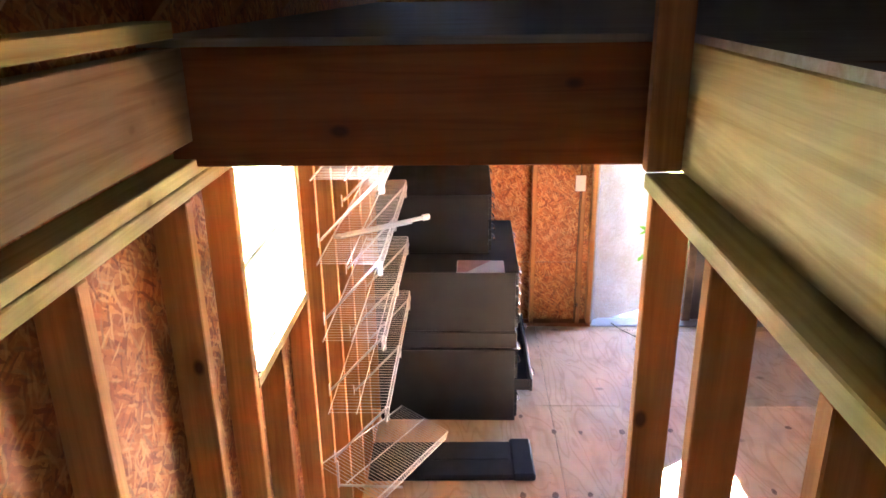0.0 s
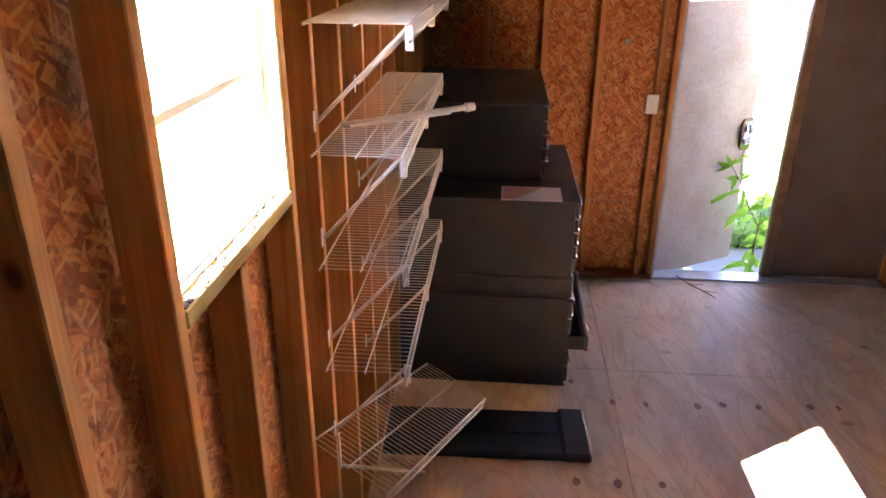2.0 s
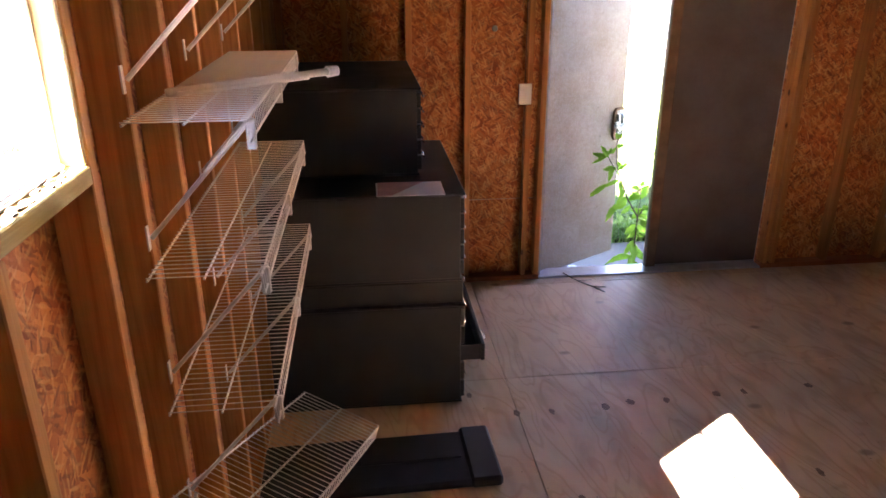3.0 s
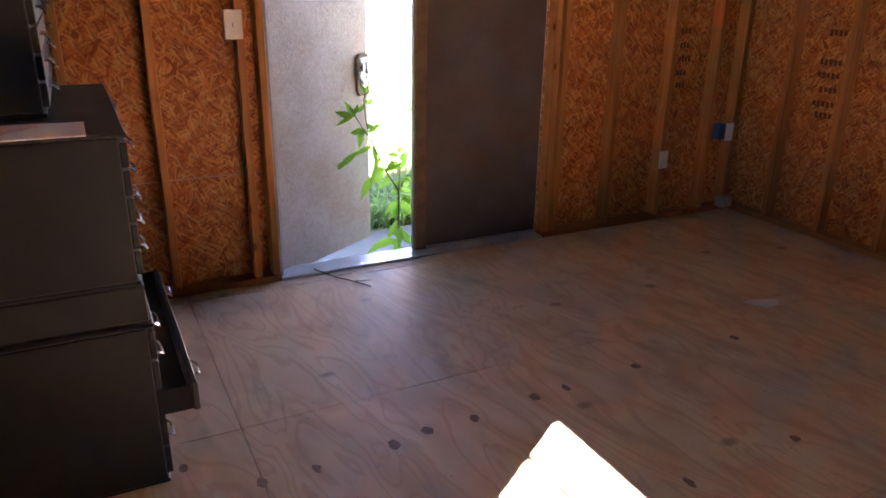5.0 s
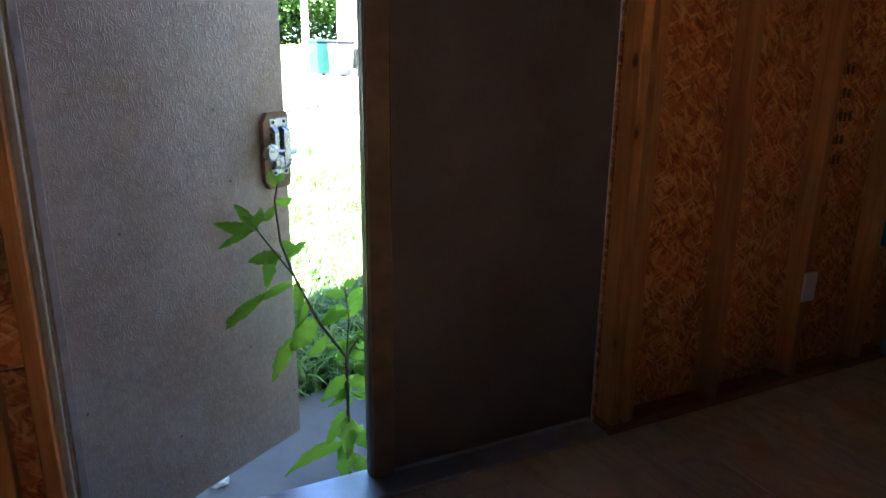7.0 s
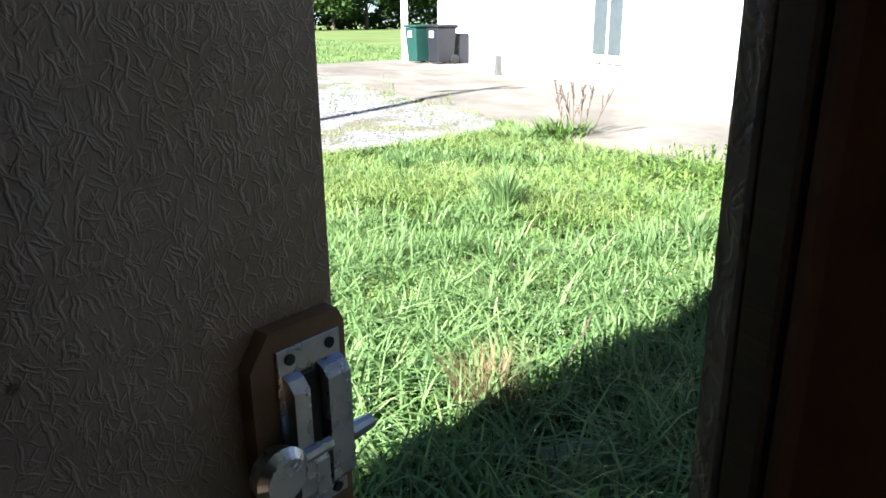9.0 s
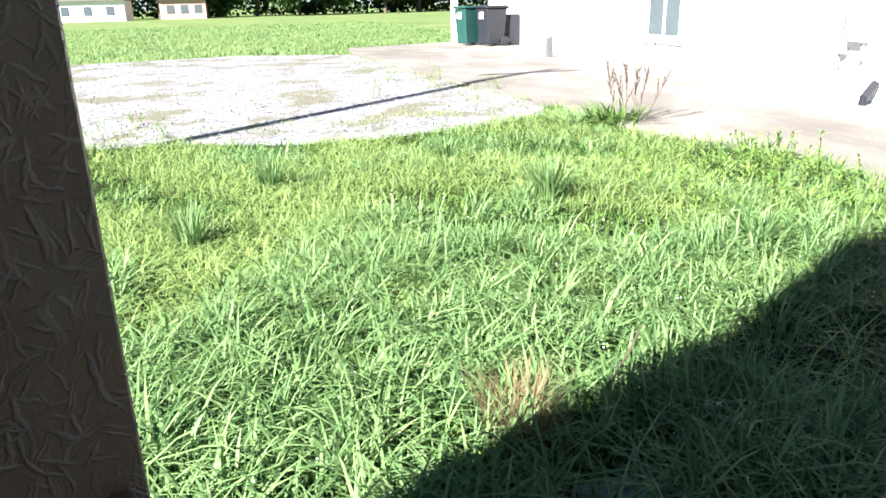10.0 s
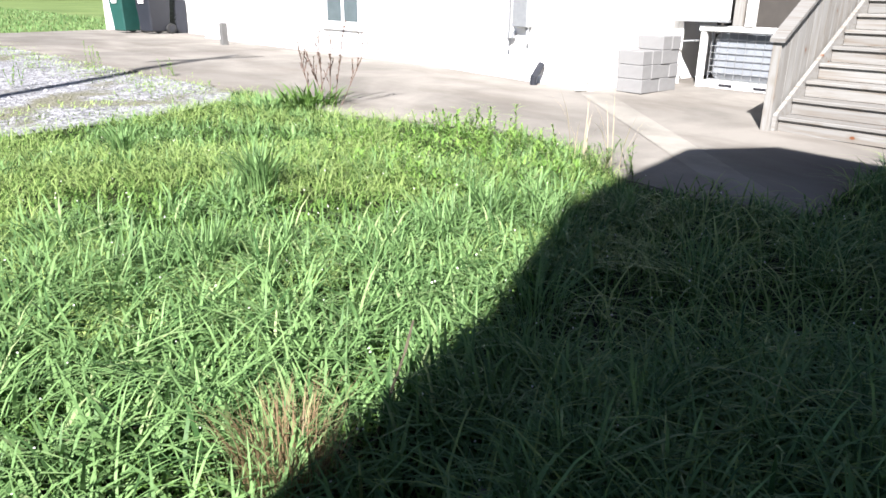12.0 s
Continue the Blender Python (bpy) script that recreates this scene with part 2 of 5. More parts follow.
def earth(name, colors, scale, bump=0.6):
    m = Mat(name)
    v = m.coords()
    a = m.noise(v, scale, 6, 0.65)
    b = m.noise(v, scale * 12, 4, 0.6)
    c = m.ramp(a, (0.3, colors[0]), (0.5, colors[1]), (0.72, colors[2]))
    c = m.mix(m.ramp(b, (0.35, 0.0), (0.75, 0.45)), c, colors[0])
    m.base(c)
    m.bump(b, bump, 0.02)
    return m.done(0.9, 0, 0.2)


def concrete(name, color):
    m = Mat(name)
    v = m.coords()
    a = m.noise(v, 0.55, 6, 0.6, 0.6)
    b = m.noise(v, 60, 4)
    s = m.noise(m.coords((1.0, 0.35, 1)), 1.4, 5, 0.6)
    lo = tuple(c * 0.58 for c in color)
    c = m.ramp(a, (0.35, lo), (0.62, color))
    c = m.mix(m.ramp(s, (0.46, 0.0), (0.66, 0.6)), c, tuple(x * k for x, k in zip(color, (0.45, 0.42, 0.40))))
    c = m.mix(m.ramp(b, (0.4, 0.0), (0.8, 0.22)), c, tuple(x * 0.6 for x in color))
    m.base(c)
    m.bump(b, 0.25, 0.004)
    return m.done(0.85, 0, 0.25)


def gravel_mat(name):
    m = Mat(name)
    v = m.coords()
    vo = m.node("ShaderNodeTexVoronoi", Vector=v, Scale=26.0)
    sc = m.tree.nodes.new("ShaderNodeSeparateColor")
    m.link(vo.outputs["Color"], sc.inputs[0])
    c = m.ramp(sc.outputs[0], (0.0, (0.09, 0.09, 0.095)), (0.6, (0.22, 0.222, 0.235)), (1.0, (0.36, 0.365, 0.385)))
    n = m.noise(v, 0.8, 5, 0.6)
    c = m.mix(m.ramp(n, (0.50, 0.0), (0.60, 0.8)), c, (0.11, 0.105, 0.06))
    m.base(c)
    m.bump(vo.outputs["Distance"], 0.8, 0.02)
    return m.done(0.9, 0, 0.2)


# the last upright pine is paled for the lit front faces of left studs
PINE_X, PINE_Y, PINE_Z, LIT_STUD_Z = pine("pine_across", 0, (0.42, 0.135, 0.035)), pine("pine_along", 1), pine("pine_upright", 2), pine("lit_stud_pine_upright", 2, (0.63, 0.315, 0.105))
# paler pine: window light and sun put into sill, jamb and trimmer tone
LIT_PALE_Y = pine("lit_pale_pine_along", 1, (0.60, 0.48, 0.21))
LIT_PALE_Z = pine("lit_pale_pine_upright", 2, (0.66, 0.54, 0.33))
OSB_X, OSB_Y = osb("strand_board_side", "x", None, 1.0, 0.2, 75), osb("strand_board_front", "y", None, 0.95, 0.2, 70)
DOOR_PAINT = door_paint("grey_door_paint", (0.38, 0.325, 0.28), 1.0)
# browner paint, also darkened to stand for the shade on the shut leaf
DOOR_PAINT_SHADED = door_paint("shaded_grey_brown_door_paint", (0.140, 0.105, 0.092), 0.35)
SIDING = painted_strand("painted_siding", (0.42, 0.38, 0.33))
PLY = plywood("plywood")
# stair wood darkened so the unseen treads throw less light on the studs
DARK_STAIR = pine("dimmed_stair_board", 0, (0.17, 0.11, 0.07))
DECK = pine("loft_deck_board", 0, (0.30, 0.275, 0.25))
CABINET = plain("dark_cabinet_enamel", (0.034, 0.033, 0.032), 0.42, 0.0, 0.2, 5, 0.03)
CHROME = plain("chrome", (0.75, 0.75, 0.74), 0.16, 1.0, 0.05, 30, 0.02)
BLACK = plain("black_panel", (0.022, 0.022, 0.026), 0.4, 0.0, 0.4, 8, 0.08)
WHITE_WIRE = plain("white_coated_wire", (0.78, 0.77, 0.74), 0.35, 0, 0.05, 12)
WHITE = plain("white_plastic", (0.80, 0.79, 0.76), 0.4, 0, 0.05, 12)
PAPER = plain("paper", (0.78, 0.74, 0.72), 0.8, 0, 0.05, 6)
PINK = plain("faded_red_print", (0.62, 0.36, 0.34), 0.8, 0, 0.15, 20)
ALU = plain("aluminium", (0.62, 0.65, 0.70), 0.35, 0.85, 0.12, 14)
STEEL = plain("zinc_plated_steel", (0.55, 0.56, 0.58), 0.28, 1.0, 0.12, 40)
STAIN = plain("floor_stain", (0.27, 0.175, 0.125), 0.6, 0, 0.35, 60)
STAMP = plain("faded_stamp_ink", (0.13, 0.05, 0.02), 0.7, 0, 0.5, 60)
STRIP = plain("grey_weather_strip", (0.30, 0.27, 0.265), 0.5, 0, 0.2, 20)
RUBBER = plain("black_rubber", (0.03, 0.03, 0.03), 0.7)
BLUE_BOX = plain("blue_plastic", (0.03, 0.10, 0.30), 0.45)
BROWN_WOOD = plain("stained_wood_block", (0.20, 0.12, 0.07), 0.6, 0, 0.3, 12)
VINYL = plain("white_vinyl", (0.80, 0.80, 0.78), 0.35, 0, 0.04, 8)
ROOF = plain("roof_shingle", (0.10, 0.09, 0.085), 0.85, 0, 0.3, 6, 0.3)
CONCRETE = concrete("weathered_concrete", (0.225, 0.209, 0.186))
CONCRETE_NEW = concrete("pale_concrete", (0.275, 0.26, 0.23))
BLOCK = concrete("concrete_block", (0.25, 0.248, 0.245))
POST_GREY = concrete("old_post_concrete", (0.13, 0.128, 0.125))
GRAVEL = gravel_mat("pale_gravel")
# soil held near black: it carries the shade between the grass blades
SHADED_SOIL = earth("shaded_grassy_soil", ((0.010, 0.011, 0.005), (0.018, 0.022, 0.008), (0.03, 0.04, 0.013)), 2.0)
FIELD = earth("far_field_grass", ((0.075, 0.11, 0.035), (0.12, 0.17, 0.055), (0.17, 0.215, 0.08)), 0.25)
STUCCO = plain("white_painted_wall", (0.80, 0.79, 0.77), 0.75, 0, 0.04, 1.5, 0.12)
OLD_WOOD_X = pine("weathered_deck_wood_y", 1, (0.195, 0.190, 0.180))
OLD_WOOD_Z = pine("weathered_deck_wood_z", 2, (0.215, 0.210, 0.198))
WEATHER_WHITE = plain("weathered_white_paint", (0.62, 0.61, 0.58), 0.7, 0, 0.15, 6, 0.1)
TOTE = plain("translucent_white_plastic", (0.20, 0.215, 0.235), 0.35, 0, 0.15, 6)
GALV = plain("galvanised_tube", (0.34, 0.35, 0.36), 0.45, 0.6, 0.1, 20)
BIN_GREEN = plain("green_bin_plastic", (0.012, 0.06, 0.05), 0.5, 0, 0.15, 6)
BIN_GREY = plain("grey_bin_plastic", (0.016, 0.018, 0.025), 0.5, 0, 0.15, 6)
DARK_GLASS = plain("window_pane_with_blind", (0.085, 0.105, 0.115), 0.14, 0, 0.1, 5, 0.0)
CORRUGATED = plain("corrugated_sheet", (0.62, 0.63, 0.63), 0.4, 0.6, 0.12, 5)
# near black: shade in seams and openings, and a rear wall without bounce
SHADOW_DARK = plain("shade_dark_boards", (0.05, 0.045, 0.04), 0.8)
GRASS = blade_green("grass_blade", (0.032, 0.085, 0.025), (0.205, 0.335, 0.125), (0.38, 0.44, 0.22), 0.28)
CLOVER = blade_green("low_weed_leaf", (0.038, 0.085, 0.018), (0.14, 0.245, 0.058), (0.22, 0.30, 0.09), 0.25)
LUSH = blade_green("bright_weed_leaf", (0.11, 0.23, 0.045), (0.24, 0.385, 0.09), (0.30, 0.41, 0.12))
GRASS_FINE = blade_green("fine_grass_blade", (0.15, 0.235, 0.065), (0.33, 0.44, 0.15), (0.42, 0.47, 0.22), 0.3)
RUST = blade_green("rusty_dry_grass", (0.15, 0.095, 0.05), (0.26, 0.185, 0.105), (0.38, 0.31, 0.20), 0.2)
STRAW = blade_green("dry_grass_stem", (0.36, 0.28, 0.18), (0.50, 0.42, 0.29), (0.55, 0.48, 0.34), 0.2)
DRY_STALK = blade_green("dry_dock_stalk", (0.09, 0.06, 0.05), (0.16, 0.11, 0.09), (0.24, 0.18, 0.14), 0.1)
SAPLING = blade_green("sapling_leaf", (0.10, 0.24, 0.03), (0.22, 0.44, 0.05), (0.30, 0.50, 0.08), 0.5)
TWIG = plain("sapling_stem", (0.09, 0.075, 0.05), 0.7, 0, 0.3, 40)
TREE_LEAF = blade_green("tree_leaf", (0.02, 0.05, 0.012), (0.06, 0.115, 0.028), (0.10, 0.15, 0.05), 0.2)
BARK = plain("bark", (0.12, 0.09, 0.065), 0.9, 0, 0.3, 6, 0.4)
BRICK_HOUSE = plain("far_house_wall", (0.45, 0.30, 0.24), 0.8, 0, 0.1, 3)

# thin clear pane: light goes straight through, a little is mirrored
glass_m = Mat("window_glass")
clear = glass_m.node("ShaderNodeBsdfTransparent", Color=(0.93, 0.95, 0.94, 1))
gloss = glass_m.node("ShaderNodeBsdfGlossy", Roughness=0.02)
both = glass_m.tree.nodes.new("ShaderNodeMixShader")
both.inputs[0].default_value = 0.04
glass_m.link(clear.outputs[0], both.inputs[1])
glass_m.link(gloss.outputs[0], both.inputs[2])
glass_m.link(both.outputs[0], glass_m.tree.nodes["Material Output"].inputs["Surface"])
GLASS = glass_m.mat


# ---- builders ----
rng = np.random.default_rng(3)


def add_box(bm, x0, x1, y0, y1, z0, z1, bevel=0.0, m=None):
    made = bmesh.ops.create_cube(bm, size=1)["verts"]
    for v in made:
        v.co = Vector(((x0 + x1) / 2 + v.co.x * (x1 - x0), (y0 + y1) / 2 + v.co.y * (y1 - y0), (z0 + z1) / 2 + v.co.z * (z1 - z0)))
    if bevel:
        edges = list({e for v in made for e in v.link_edges})
        made = list({v for f in bmesh.ops.bevel(bm, geom=edges, offset=bevel, segments=1, affect="EDGES")["faces"] for v in f.verts})
    if m is not None:
        bmesh.ops.transform(bm, matrix=m, verts=made)
    return made


def add_rod(bm, a, b, r, r2=None, sides=8):
    a, b = Vector(a), Vector(b)
    d = b - a
    m = Matrix.Translation((a + b) / 2) @ d.to_track_quat("Z", "Y").to_matrix().to_4x4()
    bmesh.ops.create_cone(bm, cap_ends=True, segments=sides, radius1=r, radius2=r if r2 is None else r2, depth=d.length, matrix=m)


def add_poly(bm, pts, depth):
    """A flat outline given by 3D points, thickened by the vector depth."""
    lo = [bm.verts.new(p) for p in pts]
    hi = [bm.verts.new(Vector(p) + Vector(depth)) for p in pts]
    bm.faces.new(lo)
    bm.faces.new(list(reversed(hi)))
    for k in range(len(pts)):
        bm.faces.new((lo[k], hi[k], hi[k - 1], lo[k - 1]))
    bmesh.ops.recalc_face_normals(bm, faces=bm.faces)


def part(name, bm, material, parent=None, label="", smooth=False):
    me = bpy.data.meshes.new(name)
    bm.to_mesh(me)
    bm.free()
    me.materials.append(material)
    if smooth:
        me.polygons.foreach_set("use_smooth", [True] * len(me.polygons))
    ob = new(name, me)
    if parent is not None:
        ob.parent = parent
        ob.matrix_parent_inverse = Matrix.Translation(parent.location).inverted() if parent.type == "EMPTY" else Matrix.Identity(4)
    if label:
        ob["label"] = label
    return ob


def box(name, x0, x1, y0, y1, z0, z1, material, parent=None, label="", bevel=0.003):
    bm = bmesh.new()
    add_box(bm, x0, x1, y0, y1, z0, z1, bevel)
    return part(name, bm, material, parent, label)


def thing(name, label, category, at=(0, 0, 0), group="", kind=""):
    ob = new(name)
    ob.location = at
    ob.empty_display_size = 0.1
    return tagged(ob, label, category, group, kind)


def structure(ob, label="", category=""):
    return tagged(ob, label, category, kind="structure")


def rise(x, y):
    """Height of the ground outside: it climbs gently towards the house."""
    d = (x - 2.2) * 0.64 + (y - 6.8) * 0.77
    return -0.22 + 0.03 * min(max(d - 3, 0), 9)


# ---- shed shell ----
XL, XR, YF, YB = -0.388, 4.66, 5.98, -0.75      # inner faces of the studs
BX, BXR, BY, BYB = -0.477, 4.75, 6.07, -0.84   # inner faces of the boards
PROFILE = ((-0.512, 2.95), (-0.33, 3.10), (0.098, 3.82), (0.33, 5.03), (0.86, 5.51), (1.74, 5.88), (3.16, 5.22), (4.32, 3.97), (4.90, 2.95))

wall_left = structure(thing("wall_left", "timber stud wall lined outside with strand board, window in it", "wall"))
for y0, y1, z0, z1 in ((YB - 0.1, 2.004, -0.1, 2.95), (2.722, BY + 0.02, -0.1, 2.95), (2.004, 2.722, -0.1, 1.745), (2.004, 2.722, 2.445, 2.95)):
    box("sheathing", BX - 0.012, BX, y0, y1, z0, z1, OSB_X, wall_left, bevel=0)
    box("siding", BX - 0.034, BX - 0.014, y0, y1, z0 - 0.1, z1, SIDING, wall_left, bevel=0)
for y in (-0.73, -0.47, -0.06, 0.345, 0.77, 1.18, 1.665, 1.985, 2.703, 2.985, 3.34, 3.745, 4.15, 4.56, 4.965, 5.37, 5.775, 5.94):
    box("stud", BX + 0.002, XL, y, y + 0.038, 0.04, 2.428, LIT_STUD_Z, wall_left)
box("stud", BX + 0.002, XL, 2.295, 2.333, 0.04, 1.722, LIT_STUD_Z, wall_left, "short cripple stud under the window")
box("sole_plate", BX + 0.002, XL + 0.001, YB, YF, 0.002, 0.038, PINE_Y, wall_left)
box("top_plate", BX + 0.002, XL, YB, YF, 2.43, 2.468, LIT_PALE_Y, wall_left)
box("top_plate", BX + 0.002, XL - 0.002, YB, YF, 2.47, 2.508, LIT_PALE_Y, wall_left)
box("sill_board", BX + 0.004, XL + 0.002, 2.025, 2.701, 1.726, 1.764, LIT_PALE_Y, wall_left, "timber window sill, its pine paled for sunlight")
box("jamb_board", -0.43, XL - 0.002, 2.002, 2.020, 1.766, 2.40, LIT_PALE_Z, wall_left)
box("jamb_board", BX + 0.004, XL - 0.002, 2.686, 2.702, 1.766, 2.40, LIT_PALE_Z, wall_left)

window_1 = structure(thing("window_1", "small white vinyl sash window in the stud wall", "window", (-0.5, 2.34, 2.08)))
for n, y0, y1, z0, z1 in (("jamb", 2.022, 2.034, 1.766, 2.398), ("jamb", 2.672, 2.684, 1.766, 2.398), ("bottom_rail", 2.036, 2.670, 1.766, 1.784), ("top_rail", 2.036, 2.670, 2.386, 2.398), ("meeting_rail", 2.036, 2.670, 2.075, 2.097)):
    box(n, -0.457, -0.431, y0, y1, z0, z1, VINYL, window_1)
for z0, z1 in ((1.786, 2.073), (2.099, 2.384)):
    pane = box("pane", -0.445, -0.442, 2.036, 2.670, z0, z1, GLASS, window_1, bevel=0)
    pane.visible_shadow = False
box("sill_track", -0.429, -0.419, 2.036, 2.670, 1.7655, 1.776, ALU, window_1, "dull aluminium sash track")
bm = bmesh.new()
for k in range(150):
    x, y, r = rng.uniform(-0.416, -0.394), rng.uniform(2.03, 2.675), rng.uniform(0.001, 0.005)
    add_box(bm, x - r, x + r, y - r * 1.4, y + r * 1.4, 1.7645, 1.7645 + r, 0, None)
tagged(part("grit", bm, BARK), "brown dirt and dead insects on the window sill", "dirt", kind="stuff")

wall_front = structure(thing("wall_front", "timber stud wall with strand board and a double doorway", "wall"))
for x0, x1, z0, z1 in ((BX - 0.012, 1.335, 0.594, 2.95), (BX - 0.012, 1.335, -0.1, 0.587), (3.03, BXR + 0.012, -0.1, 2.95), (1.335, 3.03, 2.06, 2.95)):
    box("sheathing", x0, x1, BY, BY + 0.012, z0, z1, OSB_Y, wall_front, bevel=0)
for x0, x1, z0, z1 in ((BX - 0.036, 1.33, -0.2, 2.95), (3.035, BXR + 0.036, -0.2, 2.95), (1.33, 3.035, 2.06, 2.95)):
    box("siding", x0, x1, BY + 0.014, BY + 0.034, z0, z1, SIDING, wall_front, bevel=0)
for x in (-0.386, 0.01, 0.41, 0.785, 1.195, 1.292, 3.035, 3.098, 3.512, 3.952, 4.362, 4.60):
    box("stud", x, x + 0.038, YF, BY - 0.002, 0.04, 2.428, PINE_Z, wall_front)
box("sole_plate", XL + 0.002, 1.335, YF - 0.001, BY - 0.002, 0.002, 0.038, PINE_X, wall_front)
box("sole_plate", 3.03, XR, YF - 0.001, BY - 0.002, 0.002, 0.038, PINE_X, wall_front)
box("header", 1.332, 3.033, YF + 0.002, BY - 0.004, 2.062, 2.25, PINE_X, wall_front)
box("top_plate", XL + 0.002, XR, YF, BY - 0.002, 2.43, 2.506, PINE_X, wall_front)
box("door_stop", 1.333, 1.352, YF + 0.03, YF + 0.062, 0.0, 2.055, STRIP, wall_front, "grey weather strip along the jamb")

wall_right = structure(thing("wall_right", "timber stud wall with strand board", "wall"))
box("sheathing", BXR, BXR + 0.012, YB, BY, -0.1, 2.95, OSB_X, wall_right, bevel=0)
box("siding", BXR + 0.014, BXR + 0.034, YB, BY, -0.2, 2.95, SIDING, wall_right, bevel=0)
for k in range(26):
    y = 5.64 - 0.406 * k
    if y > YB:
        box("stud", XR, BXR - 0.002, y, y + 0.038, 0.04, 2.428, PINE_Z, wall_right)
box("sole_plate", XR - 0.001, BXR - 0.002, YB, YF, 0.002, 0.038, PINE_Y, wall_right)
box("top_plate", XR, BXR - 0.002, YB, YF, 2.43, 2.506, PINE_Y, wall_right)

# unseen wall, added close behind the start and dark to cut bounce light
wall_rear = structure(thing("wall_rear", "unseen dark wall added close behind the stair to cut bounce light", "wall"))
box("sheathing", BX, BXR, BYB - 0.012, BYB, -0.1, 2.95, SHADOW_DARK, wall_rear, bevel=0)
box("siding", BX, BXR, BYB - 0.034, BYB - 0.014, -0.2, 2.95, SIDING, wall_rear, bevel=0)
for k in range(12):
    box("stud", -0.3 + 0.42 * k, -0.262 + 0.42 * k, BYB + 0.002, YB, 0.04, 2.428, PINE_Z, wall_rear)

# gables of the gambrel loft
inner = [(x + (0.02 if x < 2 else -0.02), max(z - 0.04, 2.952)) for x, z in PROFILE]
for name, y in (("gable_front", BY), ("gable_rear", BYB - 0.034)):
    bm = bmesh.new()
    add_poly(bm, [(x, y, z) for x, z in inner], (0, 0.034, 0))
    structure(part(name, bm, SIDING), "board gable of the shed's loft", "wall")

roof = structure(thing("roof", "dark shingled gambrel roof of the shed", "roof"))
for (xa, za), (xb, zb) in zip(PROFILE, PROFILE[1:]):
    bm = bmesh.new()
    add_poly(bm, [(xa, BYB - 0.15, za), (xb, BYB - 0.15, zb), (xb, 6.108, zb), (xa, 6.108, za)], (0, 0, 0.05))
    part("slope", bm, ROOF, roof)
for k in range(12):
    y = -0.7 + 0.61 * k
    for (xa, za), (xb, zb) in zip(PROFILE, PROFILE[1:]):
        s = 0.06 if xa < 2 else -0.06
        bm = bmesh.new()
        add_poly(bm, [(xa + s, y, za - 0.01), (xb + s * 0.2, y, zb - 0.01), (xb + s * 0.2, y, zb - 0.13), (xa + s, y, za - 0.14)], (0, 0.038, 0))
        part("rafter", bm, PINE_Z, roof)

# loft deck, beams and the stair well
ceiling_bm = bmesh.new()
add_box(ceiling_bm, BX, BXR, 1.73, BY, 2.768, 2.786)
add_box(ceiling_bm, 0.735, BXR, YB, 1.728, 2.768, 2.786)
for k in range(11):
    if 1.81 + 0.406 * k < 5.9:
        add_box(ceiling_bm, XL, XR, 1.96 + 0.406 * k, 1.998 + 0.406 * k, 2.512, 2.766)
for k in range(5):
    add_box(ceiling_bm, 0.775, XR, 1.37 - 0.406 * k, 1.408 - 0.406 * k, 2.512, 2.766)
structure(part("ceiling", ceiling_bm, DECK), "weathered board deck of the loft on joists", "ceiling")
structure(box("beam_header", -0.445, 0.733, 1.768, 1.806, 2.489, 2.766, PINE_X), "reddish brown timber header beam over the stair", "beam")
structure(box("beam_right", 0.735, 0.773, YB, 1.766, 2.489, 2.766, LIT_PALE_Y), "timber trimmer joist beside the stair well, paled for window light", "beam")
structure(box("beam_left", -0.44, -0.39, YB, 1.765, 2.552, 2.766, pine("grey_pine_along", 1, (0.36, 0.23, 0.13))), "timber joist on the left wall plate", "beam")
structure(box("trim_left", -0.475, -0.388, YB, 1.728, 2.787, 2.825, LIT_PALE_Y), "plate along the loft's edge, paled as if lit", "trim")
structure(box("post_hanger", 0.654, 0.733, 1.688, 1.726, 2.490, 3.75, PINE_Z), "dark timber upright fixed to the header beam", "post")

partition = structure(thing("wall_stair_side", "open timber studs under the trimmer joist", "wall"))
for y in (1.635, 1.225, 0.80, 0.39, -0.02):
    box("stud", 0.66, 0.749, y, y + 0.038, 0.04, 2.448, PINE_Z, partition)
box("top_plate", 0.655, 0.752, -0.3, 1.70, 2.45, 2.487, LIT_PALE_Y, partition)
box("sole_plate", 0.658, 0.75, -0.3, 1.66, 0.0, 0.038, PINE_Y, partition)

stairs = structure(thing("stairs", "unseen timber stair down from the loft, darkened to cut bounce light", "stairs"))
for k in range(8):
    y, z = 2.12 - 0.285 * k, 0.18 * (k + 1)
    box("tread", -0.36, 0.64, y - 0.285, y, z - 0.036, z, DARK_STAIR, stairs)
for x in (-0.385, 0.642):
    bm = bmesh.new()
    add_poly(bm, [(x, 2.14, 0.0), (x, 2.14, 0.13), (x, -0.2, 1.6), (x, -0.2, 1.3), (x, 1.9, 0.0)], (0.016 if x > 0 else 0.022, 0, 0))
    part("stringer", bm, DARK_STAIR, stairs)
box("landing", -0.36, 0.64, -0.73, -0.17, 1.44, 1.476, DARK_STAIR, stairs)

# floor: plywood sheets with open seams
floor = structure(thing("floor", "worn plywood floor with open seams", "floor"))
box("subfloor", BX, BXR, YB, BY + 0.012, -0.16, -0.019, SHADOW_DARK, floor, bevel=0)
for k in range(10):
    y0 = 4.68 - 1.22 * (k - 1)
    for x0, x1 in ((BX + 0.001, 0.84), (0.84, 3.28), (3.28, BXR - 0.001)):
        if y0 + 1.22 > YB:
            box("plywood_sheet", x0 + 0.002, x1 - 0.002, max(y0 + 0.002, YB), min(y0 + 1.218, BY), -0.018, 0.0, PLY, floor, bevel=0.0015)

